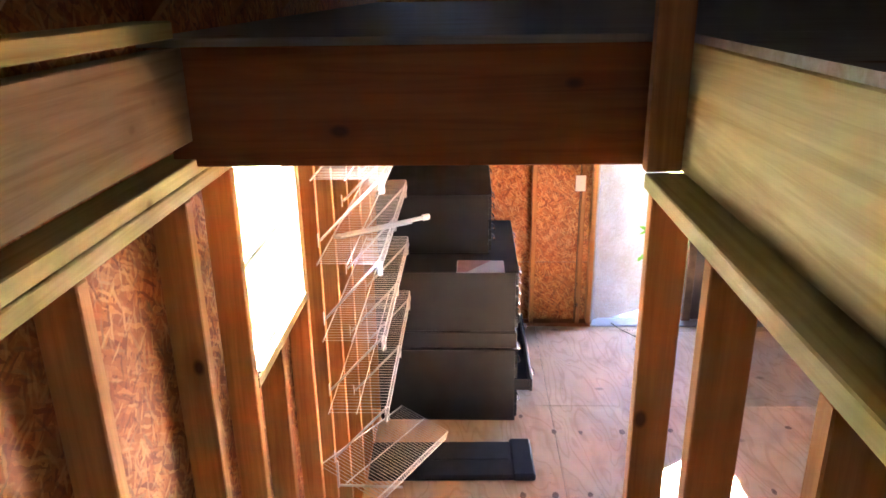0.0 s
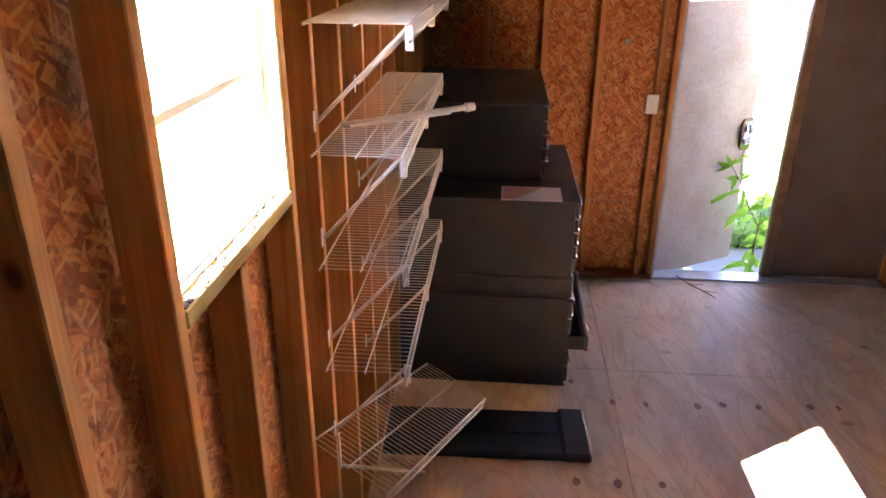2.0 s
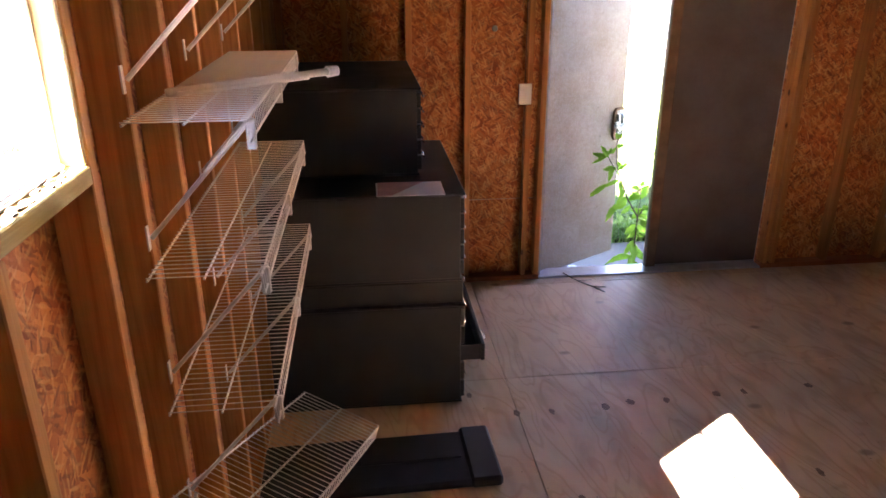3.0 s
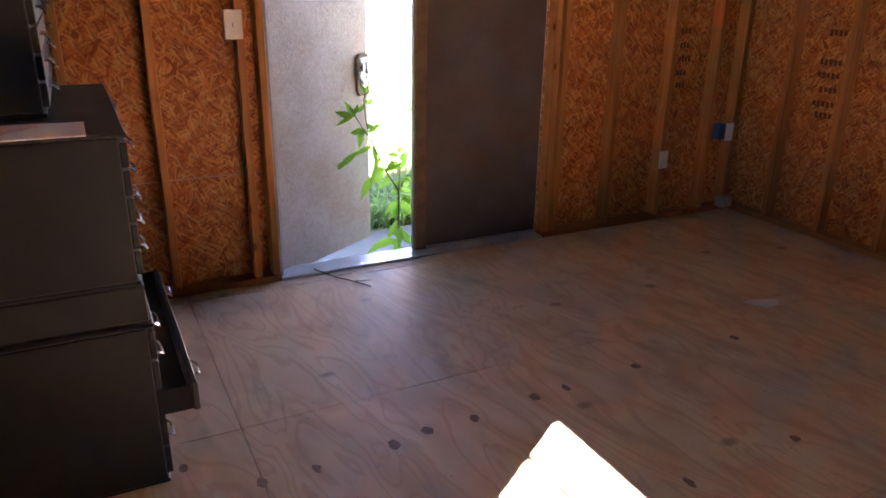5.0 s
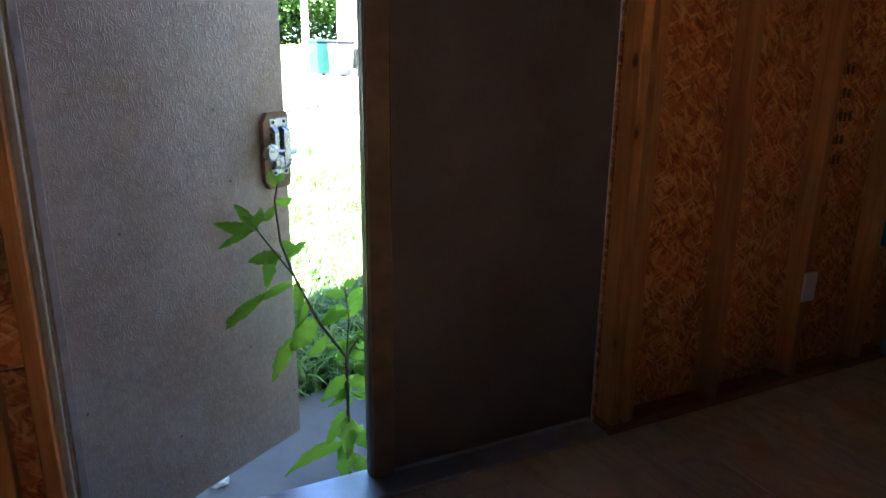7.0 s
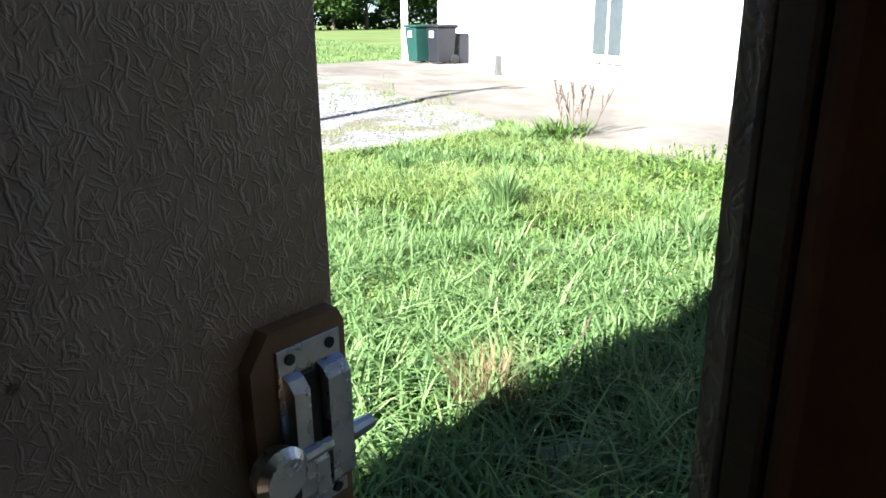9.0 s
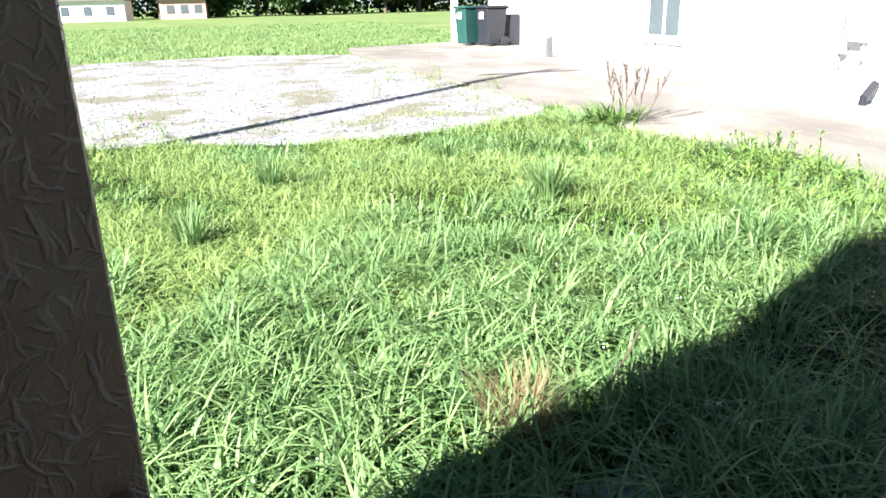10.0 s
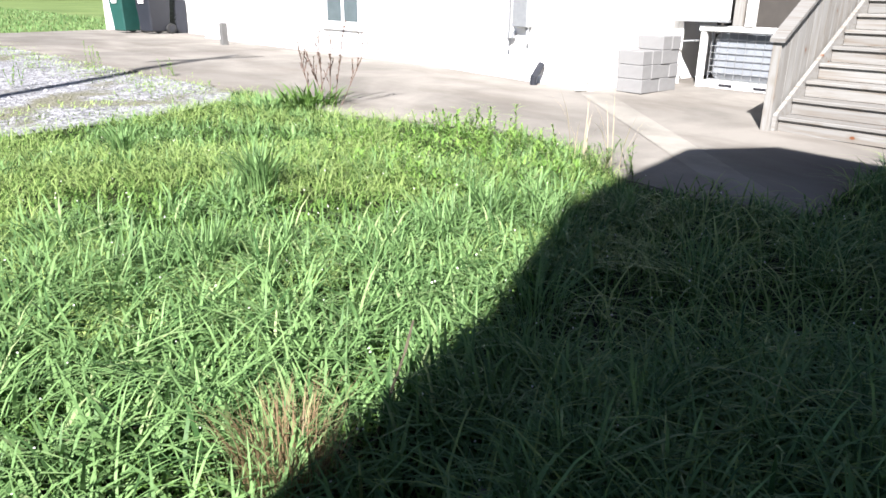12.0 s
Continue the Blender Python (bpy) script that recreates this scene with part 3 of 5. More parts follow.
# dark stains in rows over the joists
bm = bmesh.new()
for x, y in ((0.835, 4.345), (1.015, 4.34), (1.30, 4.353), (1.442, 4.38), (1.635, 4.375), (1.92, 4.40), (2.075, 4.403), (0.576, 3.685), (0.772, 3.684), (0.982, 3.695), (2.09, 3.742), (0.617, 4.535), (2.45, 4.42), (2.62, 3.76), (3.05, 4.43)):
    ring, n = [], 11
    rx, ry = rng.uniform(0.014, 0.026), rng.uniform(0.022, 0.034)
    for k in range(n):
        a, w = 6.283 * k / n, rng.uniform(0.75, 1.15)
        ring.append(bm.verts.new((x + rx * w * math.cos(a), y + ry * w * math.sin(a), 0.0012)))
    bm.faces.new(ring)
tagged(part("floor_stains", bm, STAIN), "dark knots and stains in the plywood floor", "stains", kind="stuff")

threshold = structure(box("door_sill", 1.337, 3.028, 5.984, 6.14, 0.002, 0.016, ALU), "bright aluminium door sill", "door sill")


def door_leaf(name, width, label, paint):
    """A leaf from its hinge at the origin along x; the inner face looks to -y."""
    leaf = thing(name, label, "door")
    structure(leaf)
    box("panel", 0.0, width, 0.0, 0.022, 0.012, 2.03, paint, leaf, bevel=0.002)
    box("rear_board", 0.0, width, 0.024, 0.042, 0.012, 2.03, SIDING, leaf, bevel=0.002)
    return leaf


# the open leaf with its latch
leaf_l = door_leaf("door_1", 0.834, "grey painted strand board door leaf standing ajar outwards", DOOR_PAINT)
box("edge_strip", 0.004, 0.03, -0.008, -0.0005, 0.02, 2.02, STRIP, leaf_l, bevel=0.003)
bm = bmesh.new()
add_poly(bm, [(0.720, -0.0005, 0.955), (0.742, -0.0005, 0.925), (0.822, -0.0005, 0.925), (0.830, -0.0005, 0.94), (0.830, -0.0005, 1.15), (0.822, -0.0005, 1.165), (0.742, -0.0005, 1.165), (0.720, -0.0005, 1.135)], (0, -0.018, 0))
part("latch_block", bm, BROWN_WOOD, leaf_l, "bevelled brown wooden block")
bm = bmesh.new()
add_box(bm, 0.746, 0.821, -0.0215, -0.0190, 0.966, 1.146, 0.001)
plate = part("latch_plate", bm, STEEL, leaf_l, "zinc plated slide latch")
# folded case: a flat face with sloping shoulders above and below
bm = bmesh.new()
add_poly(bm, [(0.750, -0.0217, 0.986), (0.750, -0.030, 0.990), (0.750, -0.038, 1.000), (0.750, -0.038, 1.108), (0.750, -0.030, 1.118), (0.750, -0.0217, 1.122)], (0.018, 0, 0))
add_poly(bm, [(0.790, -0.0217, 0.986), (0.790, -0.030, 0.990), (0.790, -0.038, 1.000), (0.790, -0.038, 1.108), (0.790, -0.030, 1.118), (0.790, -0.0217, 1.122)], (0.028, 0, 0))
add_box(bm, 0.768, 0.790, -0.036, -0.022, 0.990, 1.030, 0.003)
part("latch_case", bm, STEEL, plate, "folded zinc latch case with a dark slot")
box("latch_slot", 0.7685, 0.7895, -0.026, -0.0218, 1.032, 1.117, BLACK, plate, bevel=0.001)
for z in (0.976, 1.135):
    for x in (0.760, 0.807):
        bm = bmesh.new()
        add_rod(bm, (x, -0.0216, z), (x, -0.0235, z), 0.0055, sides=12)
        part("screw", bm, BLACK, plate)
bm = bmesh.new()
add_rod(bm, (0.722, -0.034, 1.045), (0.722, -0.050, 1.045), 0.024, 0.028, 24)
add_rod(bm, (0.722, -0.050, 1.045), (0.722, -0.056, 1.045), 0.028, 0.020, 24)
add_rod(bm, (0.722, -0.040, 1.045), (0.785, -0.040, 1.045), 0.007)
part("latch_knob", bm, STEEL, plate, "round polished thumb turn")
bm = bmesh.new()
add_rod(bm, (0.818, -0.030, 1.035), (0.848, -0.030, 1.035), 0.010, 0.008, 10)
part("latch_bolt", bm, STEEL, plate)
leaf_l.matrix_basis = pose(1.352, 6.082, -0.03, 0, 0, 32)

leaf_r = door_leaf("door_2", 0.86, "grey brown painted strand board door leaf, shut, darkened as if in shade", DOOR_PAINT_SHADED)
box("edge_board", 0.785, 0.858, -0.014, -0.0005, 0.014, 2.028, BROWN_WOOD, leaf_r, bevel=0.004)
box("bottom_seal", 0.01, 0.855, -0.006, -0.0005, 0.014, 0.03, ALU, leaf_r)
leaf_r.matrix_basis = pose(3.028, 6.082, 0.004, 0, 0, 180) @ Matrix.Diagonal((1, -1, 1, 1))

# ---- shed fittings ----
def wall_plate(name, x0, x1, z0, z1, label, toggle=True):
    t = thing(name, label, "wall plate", ((x0 + x1) / 2, YF - 0.01, z0))
    box("plate", x0, x1, YF - 0.012, YF - 0.001, z0, z1, WHITE, t, bevel=0.003)
    xm, zm = (x0 + x1) / 2, (z0 + z1) / 2
    if toggle:
        box("toggle", xm - 0.006, xm + 0.006, YF - 0.024, YF - 0.012, zm - 0.012, zm + 0.010, WHITE, t, bevel=0.002)
    else:
        for dz in (-0.028, 0.028):
            box("socket", xm - 0.017, xm + 0.017, YF - 0.014, YF - 0.012, zm + dz - 0.016, zm + dz + 0.016, VINYL, t, bevel=0.001)
    return t


wall_plate("light_switch", 1.142, 1.226, 1.265, 1.401, "white plastic light switch plate beside the door jamb")
box("back_box", 1.15, 1.192, YF + 0.002, YF + 0.05, 1.28, 1.39, BLUE_BOX, bpy.data.objects["light_switch"])
wall_plate("power_outlet", 3.945, 4.015, 0.37, 0.49, "white power outlet plate on a stud", False)
out2 = thing("corner_outlet", "blue electrical box with a white outlet plate at the corner", "power outlet", (4.52, YF - 0.02, 0.53))
box("back_box", 4.44, 4.50, YF - 0.03, YF + 0.03, 0.535, 0.64, BLUE_BOX, out2)
box("plate", 4.505, 4.575, YF - 0.036, YF - 0.026, 0.52, 0.645, WHITE, out2)

cable_c = bpy.data.curves.new("electric_cable", "CURVE")
cable_c.dimensions, cable_c.bevel_depth = "3D", 0.003
for pts in (((1.186, YF + 0.02, 1.39), (1.188, YF + 0.03, 1.7), (1.184, YF + 0.02, 2.1), (1.186, YF + 0.02, 2.42)), ((1.187, YF + 0.02, 1.28), (1.189, YF + 0.03, 0.95), (1.186, YF + 0.02, 0.5), (1.186, YF + 0.02, 0.05))):
    sp = cable_c.splines.new("POLY")
    sp.points.add(len(pts) - 1)
    for p, co in zip(sp.points, pts):
        p.co = (*co, 1)
cable_c.materials.append(BROWN_WOOD)
tagged(new("electric_cable", cable_c), "thin brown electric cable stapled along the jamb stud", "cable")

for x, z, r in ((0.99, 1.74, 0.02),):
    bm = bmesh.new()
    add_rod(bm, (x, BY - 0.001, z), (x, BY - 0.012, z), r, r * 0.8, 14)
    tagged(part("wall_disc", bm, GALV), "small round metal disc nailed on the strand board", "wall disc")

# grade stamps on the boards, too faint to read
bm = bmesh.new()
for z, n in ((1.28, 4), (1.10, 5), (1.02, 5), (0.93, 4), (0.84, 5), (0.77, 4)):
    for k in range(n):
        y = 5.35 + 0.032 * k
        add_box(bm, BXR - 0.0016, BXR - 0.0004, y, y + 0.022, z - 0.016 - 0.006 * ((k * 3) % 2), z + 0.016)
tagged(part("board_stamp", bm, STAMP), "faded dark grade stamp printed on the strand board", "stamp", kind="stuff")
bm = bmesh.new()
for z, n in ((1.26, 3), (1.17, 3), (1.08, 4), (0.99, 3), (0.91, 3)):
    for k in range(n):
        x = 4.10 + 0.028 * k
        add_box(bm, x, x + 0.019, BY - 0.0016, BY - 0.0004, z - 0.018, z + 0.016 + 0.006 * (k % 2))
tagged(part("board_stamp", bm, STAMP), "faded dark grade stamp printed on the strand board", "stamp", kind="stuff")
corner_box = thing("junction_box", "small grey junction box at the foot of the corner", "junction box", (4.57, 5.93, 0.04))
box("case", 4.52, 4.62, 5.90, 5.975, 0.0395, 0.115, GALV, corner_box, bevel=0.008)
box("cover", 4.53, 4.61, 5.895, 5.899, 0.05, 0.105, STRIP, corner_box, bevel=0.001)

# ---- wire shelves on the left wall ----
bm = bmesh.new()
add_rod(bm, (0.0, 0, 0.003), (0.31, 0, 0.003), 0.0017, sides=4)
add_rod(bm, (0.31, 0, 0.003), (0.314, 0, -0.045), 0.0017, sides=4)
WIRE_ME = bpy.data.meshes.new("wire")
bm.to_mesh(WIRE_ME)
bm.free()
WIRE_ME.materials.append(WHITE_WIRE)


def wire_shelf(length, depth=0.31):
    """Shelf from the wall (x=0) to the front (x=depth) along y; a bent lip hangs at the front."""
    t = thing("wire_shelf", "white coated wire shelf on slanted wall brackets", "shelf", group="wire shelves on the stud wall")
    n = int(length / 0.026)
    for k in range(n + 1):
        wire = new("wire", WIRE_ME)
        wire.parent = t
        wire.matrix_basis = pose(0, length * k / n, 0)
    for x, z in ((0.004, -0.003), (depth * 0.5, -0.003), (depth - 0.002, -0.003), (depth + 0.004, -0.047)):
        bm = bmesh.new()
        add_rod(bm, (x, -0.004, z), (x, length + 0.004, z), 0.0034, sides=6)
        part("rail", bm, WHITE_WIRE, t)
    return t


def add_bracket(t, y, depth=0.31):
    bm = bmesh.new()
    add_rod(bm, (0.012, y, -0.28), (depth - 0.01, y, -0.016), 0.0065, sides=8)
    add_box(bm, 0.0, 0.004, y - 0.009, y + 0.009, -0.31, -0.25)
    add_box(bm, depth - 0.014, depth + 0.012, y - 0.007, y + 0.007, -0.075, -0.004, 0.003)
    part("bracket", bm, WHITE_WIRE, t, "white tubular brace")


shelf = wire_shelf(1.39)
for y in (0.06, 0.66, 1.28):
    add_bracket(shelf, y)
SHORT = Matrix.Diagonal((0.92, 1, 1, 1))
shelf.matrix_basis = pose(-0.386, 2.9, 2.165) @ SHORT
for z in (1.80, 1.44, 1.075):
    copy_thing(shelf, pose(-0.386, 2.9, z) @ SHORT)
fallen = wire_shelf(0.95)
fallen["label"] = "white wire shelf hanging loose and tilted off the wall"
v = Vector((0.215, 0.878, -0.225)).normalized()
u = Vector((0.228, -0.183, -0.067))
u = (u - v * (0.6 * u.dot(v))).normalized()
w = u.cross(v)
fallen.matrix_basis = Matrix.Translation((-0.425, 2.80, 0.865)) @ Matrix((u, v, w)).transposed().to_4x4()

rod = thing("curtain_rod", "white metal rod with end cap lying across the wire shelf", "rod", (-0.2, 3.3, 1.815))
bm = bmesh.new()
add_rod(bm, (-0.36, 3.20, 1.818), (0.03, 3.45, 1.83), 0.0105, sides=10)
part("tube", bm, WHITE, rod, smooth=True)
bm = bmesh.new()
add_rod(bm, (0.03, 3.45, 1.83), (0.058, 3.468, 1.831), 0.017, 0.015, 10)
part("end_cap", bm, WHITE, rod)
bm = bmesh.new()
add_rod(bm, (-0.33, 3.19, 1.816), (-0.02, 3.40, 1.822), 0.006, sides=8)
part("thin_tube", bm, WHITE, rod)

loose = thing("loose_bracket", "white shelf bracket remaining on the stud", "bracket", (-0.386, 3.0, 0.5))
bm = bmesh.new()
add_rod(bm, (-0.386, 3.0, 0.60), (-0.07, 2.99, 0.60), 0.0065)
part("arm", bm, WHITE_WIRE, loose)
bm = bmesh.new()
add_box(bm, -0.387, -0.379, 2.99, 3.01, 0.59, 0.74)
part("wall_leg", bm, WHITE_WIRE, loose)

# ---- flat file cabinets ----
def handle_mesh():
    bm = bmesh.new()
    pts = [(0, -0.045, 0.012), (0.012, -0.045, 0.012), (0.022, -0.040, 0.004), (0.025, -0.03, -0.006), (0.025, 0.03, -0.006), (0.022, 0.040, 0.004), (0.012, 0.045, 0.012), (0, 0.045, 0.012)]
    for a, b in zip(pts, pts[1:]):
        add_rod(bm, a, b, 0.0045, sides=6)
    me = bpy.data.meshes.new("handle")
    bm.to_mesh(me)
    bm.free()
    me.materials.append(CHROME)
    return me


HANDLE = handle_mesh()


def file_cabinet(x0, x1, y0, y1, z0, z1, drawers, label, opened=None):
    t = thing("flat_file_cabinet", label, "cabinet", ((x0 + x1) / 2, (y0 + y1) / 2, z0), "stacked flat file cabinets")
    bm = bmesh.new()
    add_box(bm, x0, x1 - 0.02, y0, y1, z0 + 0.012, z1 - 0.012, 0.004)
    part("body", bm, CABINET, t)
    box("top", x0 - 0.002, x1 + 0.002, y0 - 0.003, y1 + 0.003, z1 - 0.012, z1, CABINET, t, bevel=0.004)
    box("base", x0 + 0.004, x1 - 0.012, y0 + 0.006, y1 - 0.006, z0, z0 + 0.012, BLACK, t, bevel=0.002)
    h = (z1 - z0 - 0.05) / drawers
    for k in range(drawers):
        za = z0 + 0.025 + h * k
        out = 0.105 if k == opened else 0.0
        d = box("drawer", x1 - 0.019 + out, x1 + out, y0 + 0.012, y1 - 0.012, za + 0.004, za + h - 0.004, CABINET, t, bevel=0.003)
        if out:
            bm = bmesh.new()
            add_box(bm, x1 - 0.019, x1 - 0.02 + out, y0 + 0.02, y0 + 0.026, za + 0.008, za + h - 0.01)
            add_box(bm, x1 - 0.019, x1 - 0.02 + out, y1 - 0.026, y1 - 0.02, za + 0.008, za + h - 0.01)
            add_box(bm, x1 - 0.019, x1 - 0.02 + out, y0 + 0.027, y1 - 0.027, za + 0.008, za + 0.012)
            part("drawer_tray", bm, BLACK, t, "black inside of the open drawer")
        for fy in (0.17, 0.83):
            hd = new("handle", HANDLE)
            hd.parent = d
            hd.matrix_basis = pose(x1 + out, y0 + (y1 - y0) * fy, za + h * 0.5)
    return t


file_cabinet(-0.375, 0.585, 4.477, 5.58, 0.0, 0.565, 5, "dark grey steel flat file cabinet with one drawer open", 2)
mid = thing("cabinet_plinth", "dark grey steel plinth between stacked cabinets", "cabinet base", (0.1, 5.0, 0.567))
box("plinth_frame", -0.37, 0.575, 4.487, 5.57, 0.572, 0.685, CABINET, mid, bevel=0.004)
# thin black strips draw the dark seams above and below the plinth
for z0, z1 in ((0.567, 0.571), (0.686, 0.690)):
    box("seam_gasket", -0.36, 0.57, 4.492, 5.565, z0, z1, BLACK, mid, bevel=0.001)
file_cabinet(-0.375, 0.58, 4.477, 5.58, 0.692, 1.135, 5, "dark grey steel flat file cabinet stacked on another")
file_cabinet(-0.385, 0.405, 4.79, 5.87, 1.137, 1.572, 5, "smaller dark grey steel flat file cabinet on top of the stack")

sheet = thing("paper_sheets", "loose white and faded red paper sheets on the cabinet", "paper", (0.33, 4.57, 1.136))
bm = bmesh.new()
add_box(bm, 0.17, 0.485, 4.455, 4.67, 1.1365, 1.140, m=None)
part("white_sheet", bm, PAPER, sheet)
bm = bmesh.new()
add_poly(bm, [(0.175, 4.46, 1.1405), (0.24, 4.46, 1.1405), (0.40, 4.672, 1.1405), (0.18, 4.672, 1.1405)], (0, 0, 0.001))
part("red_print", bm, PINK, sheet, "faded red printed page")

slab_t = thing("black_panel", "long black plastic panel lying flat on the floor", "panel", (0.1, 3.93, 0.0))
bm = bmesh.new()
add_box(bm, -0.38, 0.655, 3.76, 4.13, 0.0, 0.042, 0.012)
part("tray", bm, BLACK, slab_t)
box("rib", -0.36, 0.50, 3.92, 3.935, 0.043, 0.052, BLACK, slab_t)
box("end_cap", 0.52, 0.66, 3.75, 4.14, 0.003, 0.058, BLACK, slab_t, bevel=0.012)
slab_t.location.y += 0.04
slab_t.rotation_euler[2] = radians(1.5)

twig = thing("dry_twig", "dry brown twig on the plywood by the door sill", "twig", (1.6, 5.8, 0.0))
bm = bmesh.new()
tp = [(1.52, 6.0, 0.032), (1.60, 5.90, 0.010), (1.68, 5.80, 0.006), (1.74, 5.70, 0.005)]
for a, b in zip(tp, tp[1:]):
    add_rod(bm, a, b, 0.004, 0.003, 5)
add_rod(bm, tp[2], (1.77, 5.78, 0.006), 0.003, 0.002, 5)
add_rod(bm, tp[1], (1.70, 5.88, 0.02), 0.0025, 0.0015, 5)
part("stem", bm, TWIG, twig)

# thin pale five-sided piece, flat on the floor
scrap = thing("plastic_scrap", "thin pale flat piece on the plywood", "scrap", (3.5, 4.66, 0.0))
bm = bmesh.new()
add_poly(bm, [(3.40, 4.70, 0.0015), (3.47, 4.60, 0.0015), (3.56, 4.60, 0.0015), (3.60, 4.65, 0.0015), (3.50, 4.70, 0.0015)], (0, 0, 0.002))
part("sheet", bm, VINYL, scrap)

# ---- ground outside ----
def inside(poly, x, y):
    """Even-odd test for arrays of places."""
    hit = np.zeros(np.shape(x), bool)
    for (xa, ya), (xb, yb) in zip(poly, poly[1:] + poly[:1]):
        cross = ((ya > y) != (yb > y)) & (x < (xb - xa) * (y - ya) / (yb - ya + 1e-12) + xa)
        hit ^= cross
    return hit


def rises(x, y):
    d = (x - 2.2) * 0.64 + (y - 6.8) * 0.77
    return -0.22 + 0.03 * np.clip(d - 3, 0, 9)


def sheet_over(name, poly, lift, step, material, skirt=0.0):
    bm = bmesh.new()
    bm.faces.new([bm.verts.new((x, y, 0)) for x, y in poly])
    xs, ys = [p[0] for p in poly], [p[1] for p in poly]
    for axis, lo, hi in ((0, min(xs), max(xs)), (1, min(ys), max(ys))):
        k = lo + step
        while k < hi:
            co, no = [0, 0, 0], [0, 0, 0]
            co[axis], no[axis] = k, 1
            bmesh.ops.bisect_plane(bm, geom=bm.verts[:] + bm.edges[:] + bm.faces[:], plane_co=co, plane_no=no)
            k += step
    rim = [e for e in bm.edges if e.is_boundary]
    if skirt:
        ext = bmesh.ops.extrude_edge_only(bm, edges=rim)["geom"]
        low = {v for v in ext if isinstance(v, bmesh.types.BMVert)}
    else:
        low = set()
    for v in bm.verts:
        v.co.z = rise(v.co.x, v.co.y) + lift - (skirt if v in low else 0)
    bmesh.ops.recalc_face_normals(bm, faces=bm.faces)
    return part(name, bm, material)


SLAB = [(6.9, 8.62), (6.63, 9.31), (6.64, 9.97), (7.0, 10.64), (7.15, 11.48), (6.75, 12.6), (6.3, 13.4), (6.15, 15.8), (5.65, 18.7), (4.9, 27.0), (5.2, 29.7), (8.8, 31.1), (14, 31), (14, 8.9), (8.45, 8.86), (7.49, 8.74)]
STONES = [(-14, 15.6), (-3, 15.4), (0.2, 15.15), (1.34, 14.96), (2.5, 14.45), (3.46, 14.38), (4.4, 14.5), (5.75, 14.99), (6.12, 15.7), (5.62, 18.67), (4.86, 26.9), (1.9, 28.3), (-2, 27.2), (-14, 27)]

bm = bmesh.new()
axis_x = [-900, -300, -100, -40] + [-20 + 1.0 * k for k in range(51)] + [60, 140, 400, 900]
axis_y = [-900, -300, -60, -10, -2] + [6.0 + 0.8 * k for k in range(40)] + [45, 70, 120, 300, 900]
grid = [[bm.verts.new((x, y, rise(x, y))) for x in axis_x] for y in axis_y]
for ra, rb in zip(grid, grid[1:]):
    for k in range(len(axis_x) - 1):
        f = bm.faces.new((ra[k], ra[k + 1], rb[k + 1], rb[k]))
        f.material_index = 1 if ra[k].co.y > 26.5 else 0
ground = structure(part("ground", bm, SHADED_SOIL), "grassy ground with a far mown field", "ground")
ground.data.materials.append(FIELD)
structure(sheet_over("pavement", SLAB, 0.035, 0.6, CONCRETE, 0.1), "stained concrete apron beside the house", "pavement")
structure(sheet_over("gravel_yard", STONES, 0.012, 0.8, GRAVEL), "pale gravel yard with weeds", "gravel")
structure(sheet_over("pavement_strip", [(9.50, 12.78), (9.82, 12.60), (7.12, 9.0), (6.86, 9.2)], 0.041, 0.5, CONCRETE_NEW), "paler concrete strip in the apron", "pavement")
structure(box("door_pad", 1.1, 3.4, 6.16, 7.12, -0.33, -0.19, CONCRETE_NEW, bevel=0.015), "pale concrete pad below the shed door", "door pad")
tagged(box("paving_stone", 3.02, 3.42, 7.72, 8.02, -0.24, -0.165, BLOCK, bevel=0.012), "grey paving stone half hidden in the grass", "paving stone")
st = bmesh.new()
bmesh.ops.create_icosphere(st, subdivisions=1, radius=0.035, matrix=pose(1.76, 6.56, -0.17) @ Matrix.Diagonal((1.3, 0.9, 0.6, 1)))
tagged(part("white_stone", st, WHITE), "small white stone on the concrete pad", "stone")
n = 5000
gx, gy = rng.uniform(-6, 6, n), rng.uniform(14.4, 27, n)
keep = inside(STONES, gx, gy)
gx, gy = gx[keep], gy[keep]
verts, faces = [], []
for x, y in zip(gx, gy):
    s, a, z = rng.uniform(0.012, 0.035), rng.uniform(0, 6.28), rise(x, y) + 0.012
    b0 = len(verts)
    for k in range(4):
        verts.append((x + s * math.cos(a + 1.57 * k), y + s * math.sin(a + 1.57 * k), z))
    verts.append((x + s * 0.2, y, z + s * 0.9))
    faces += [(b0 + k, b0 + (k + 1) % 4, b0 + 4) for k in range(4)]
me = bpy.data.meshes.new("gravel_stones")
me.from_pydata(verts, [], faces)
me.materials.append(GRAVEL)
tagged(new("gravel_stones", me), "loose pale gravel stones", "gravel", kind="stuff")


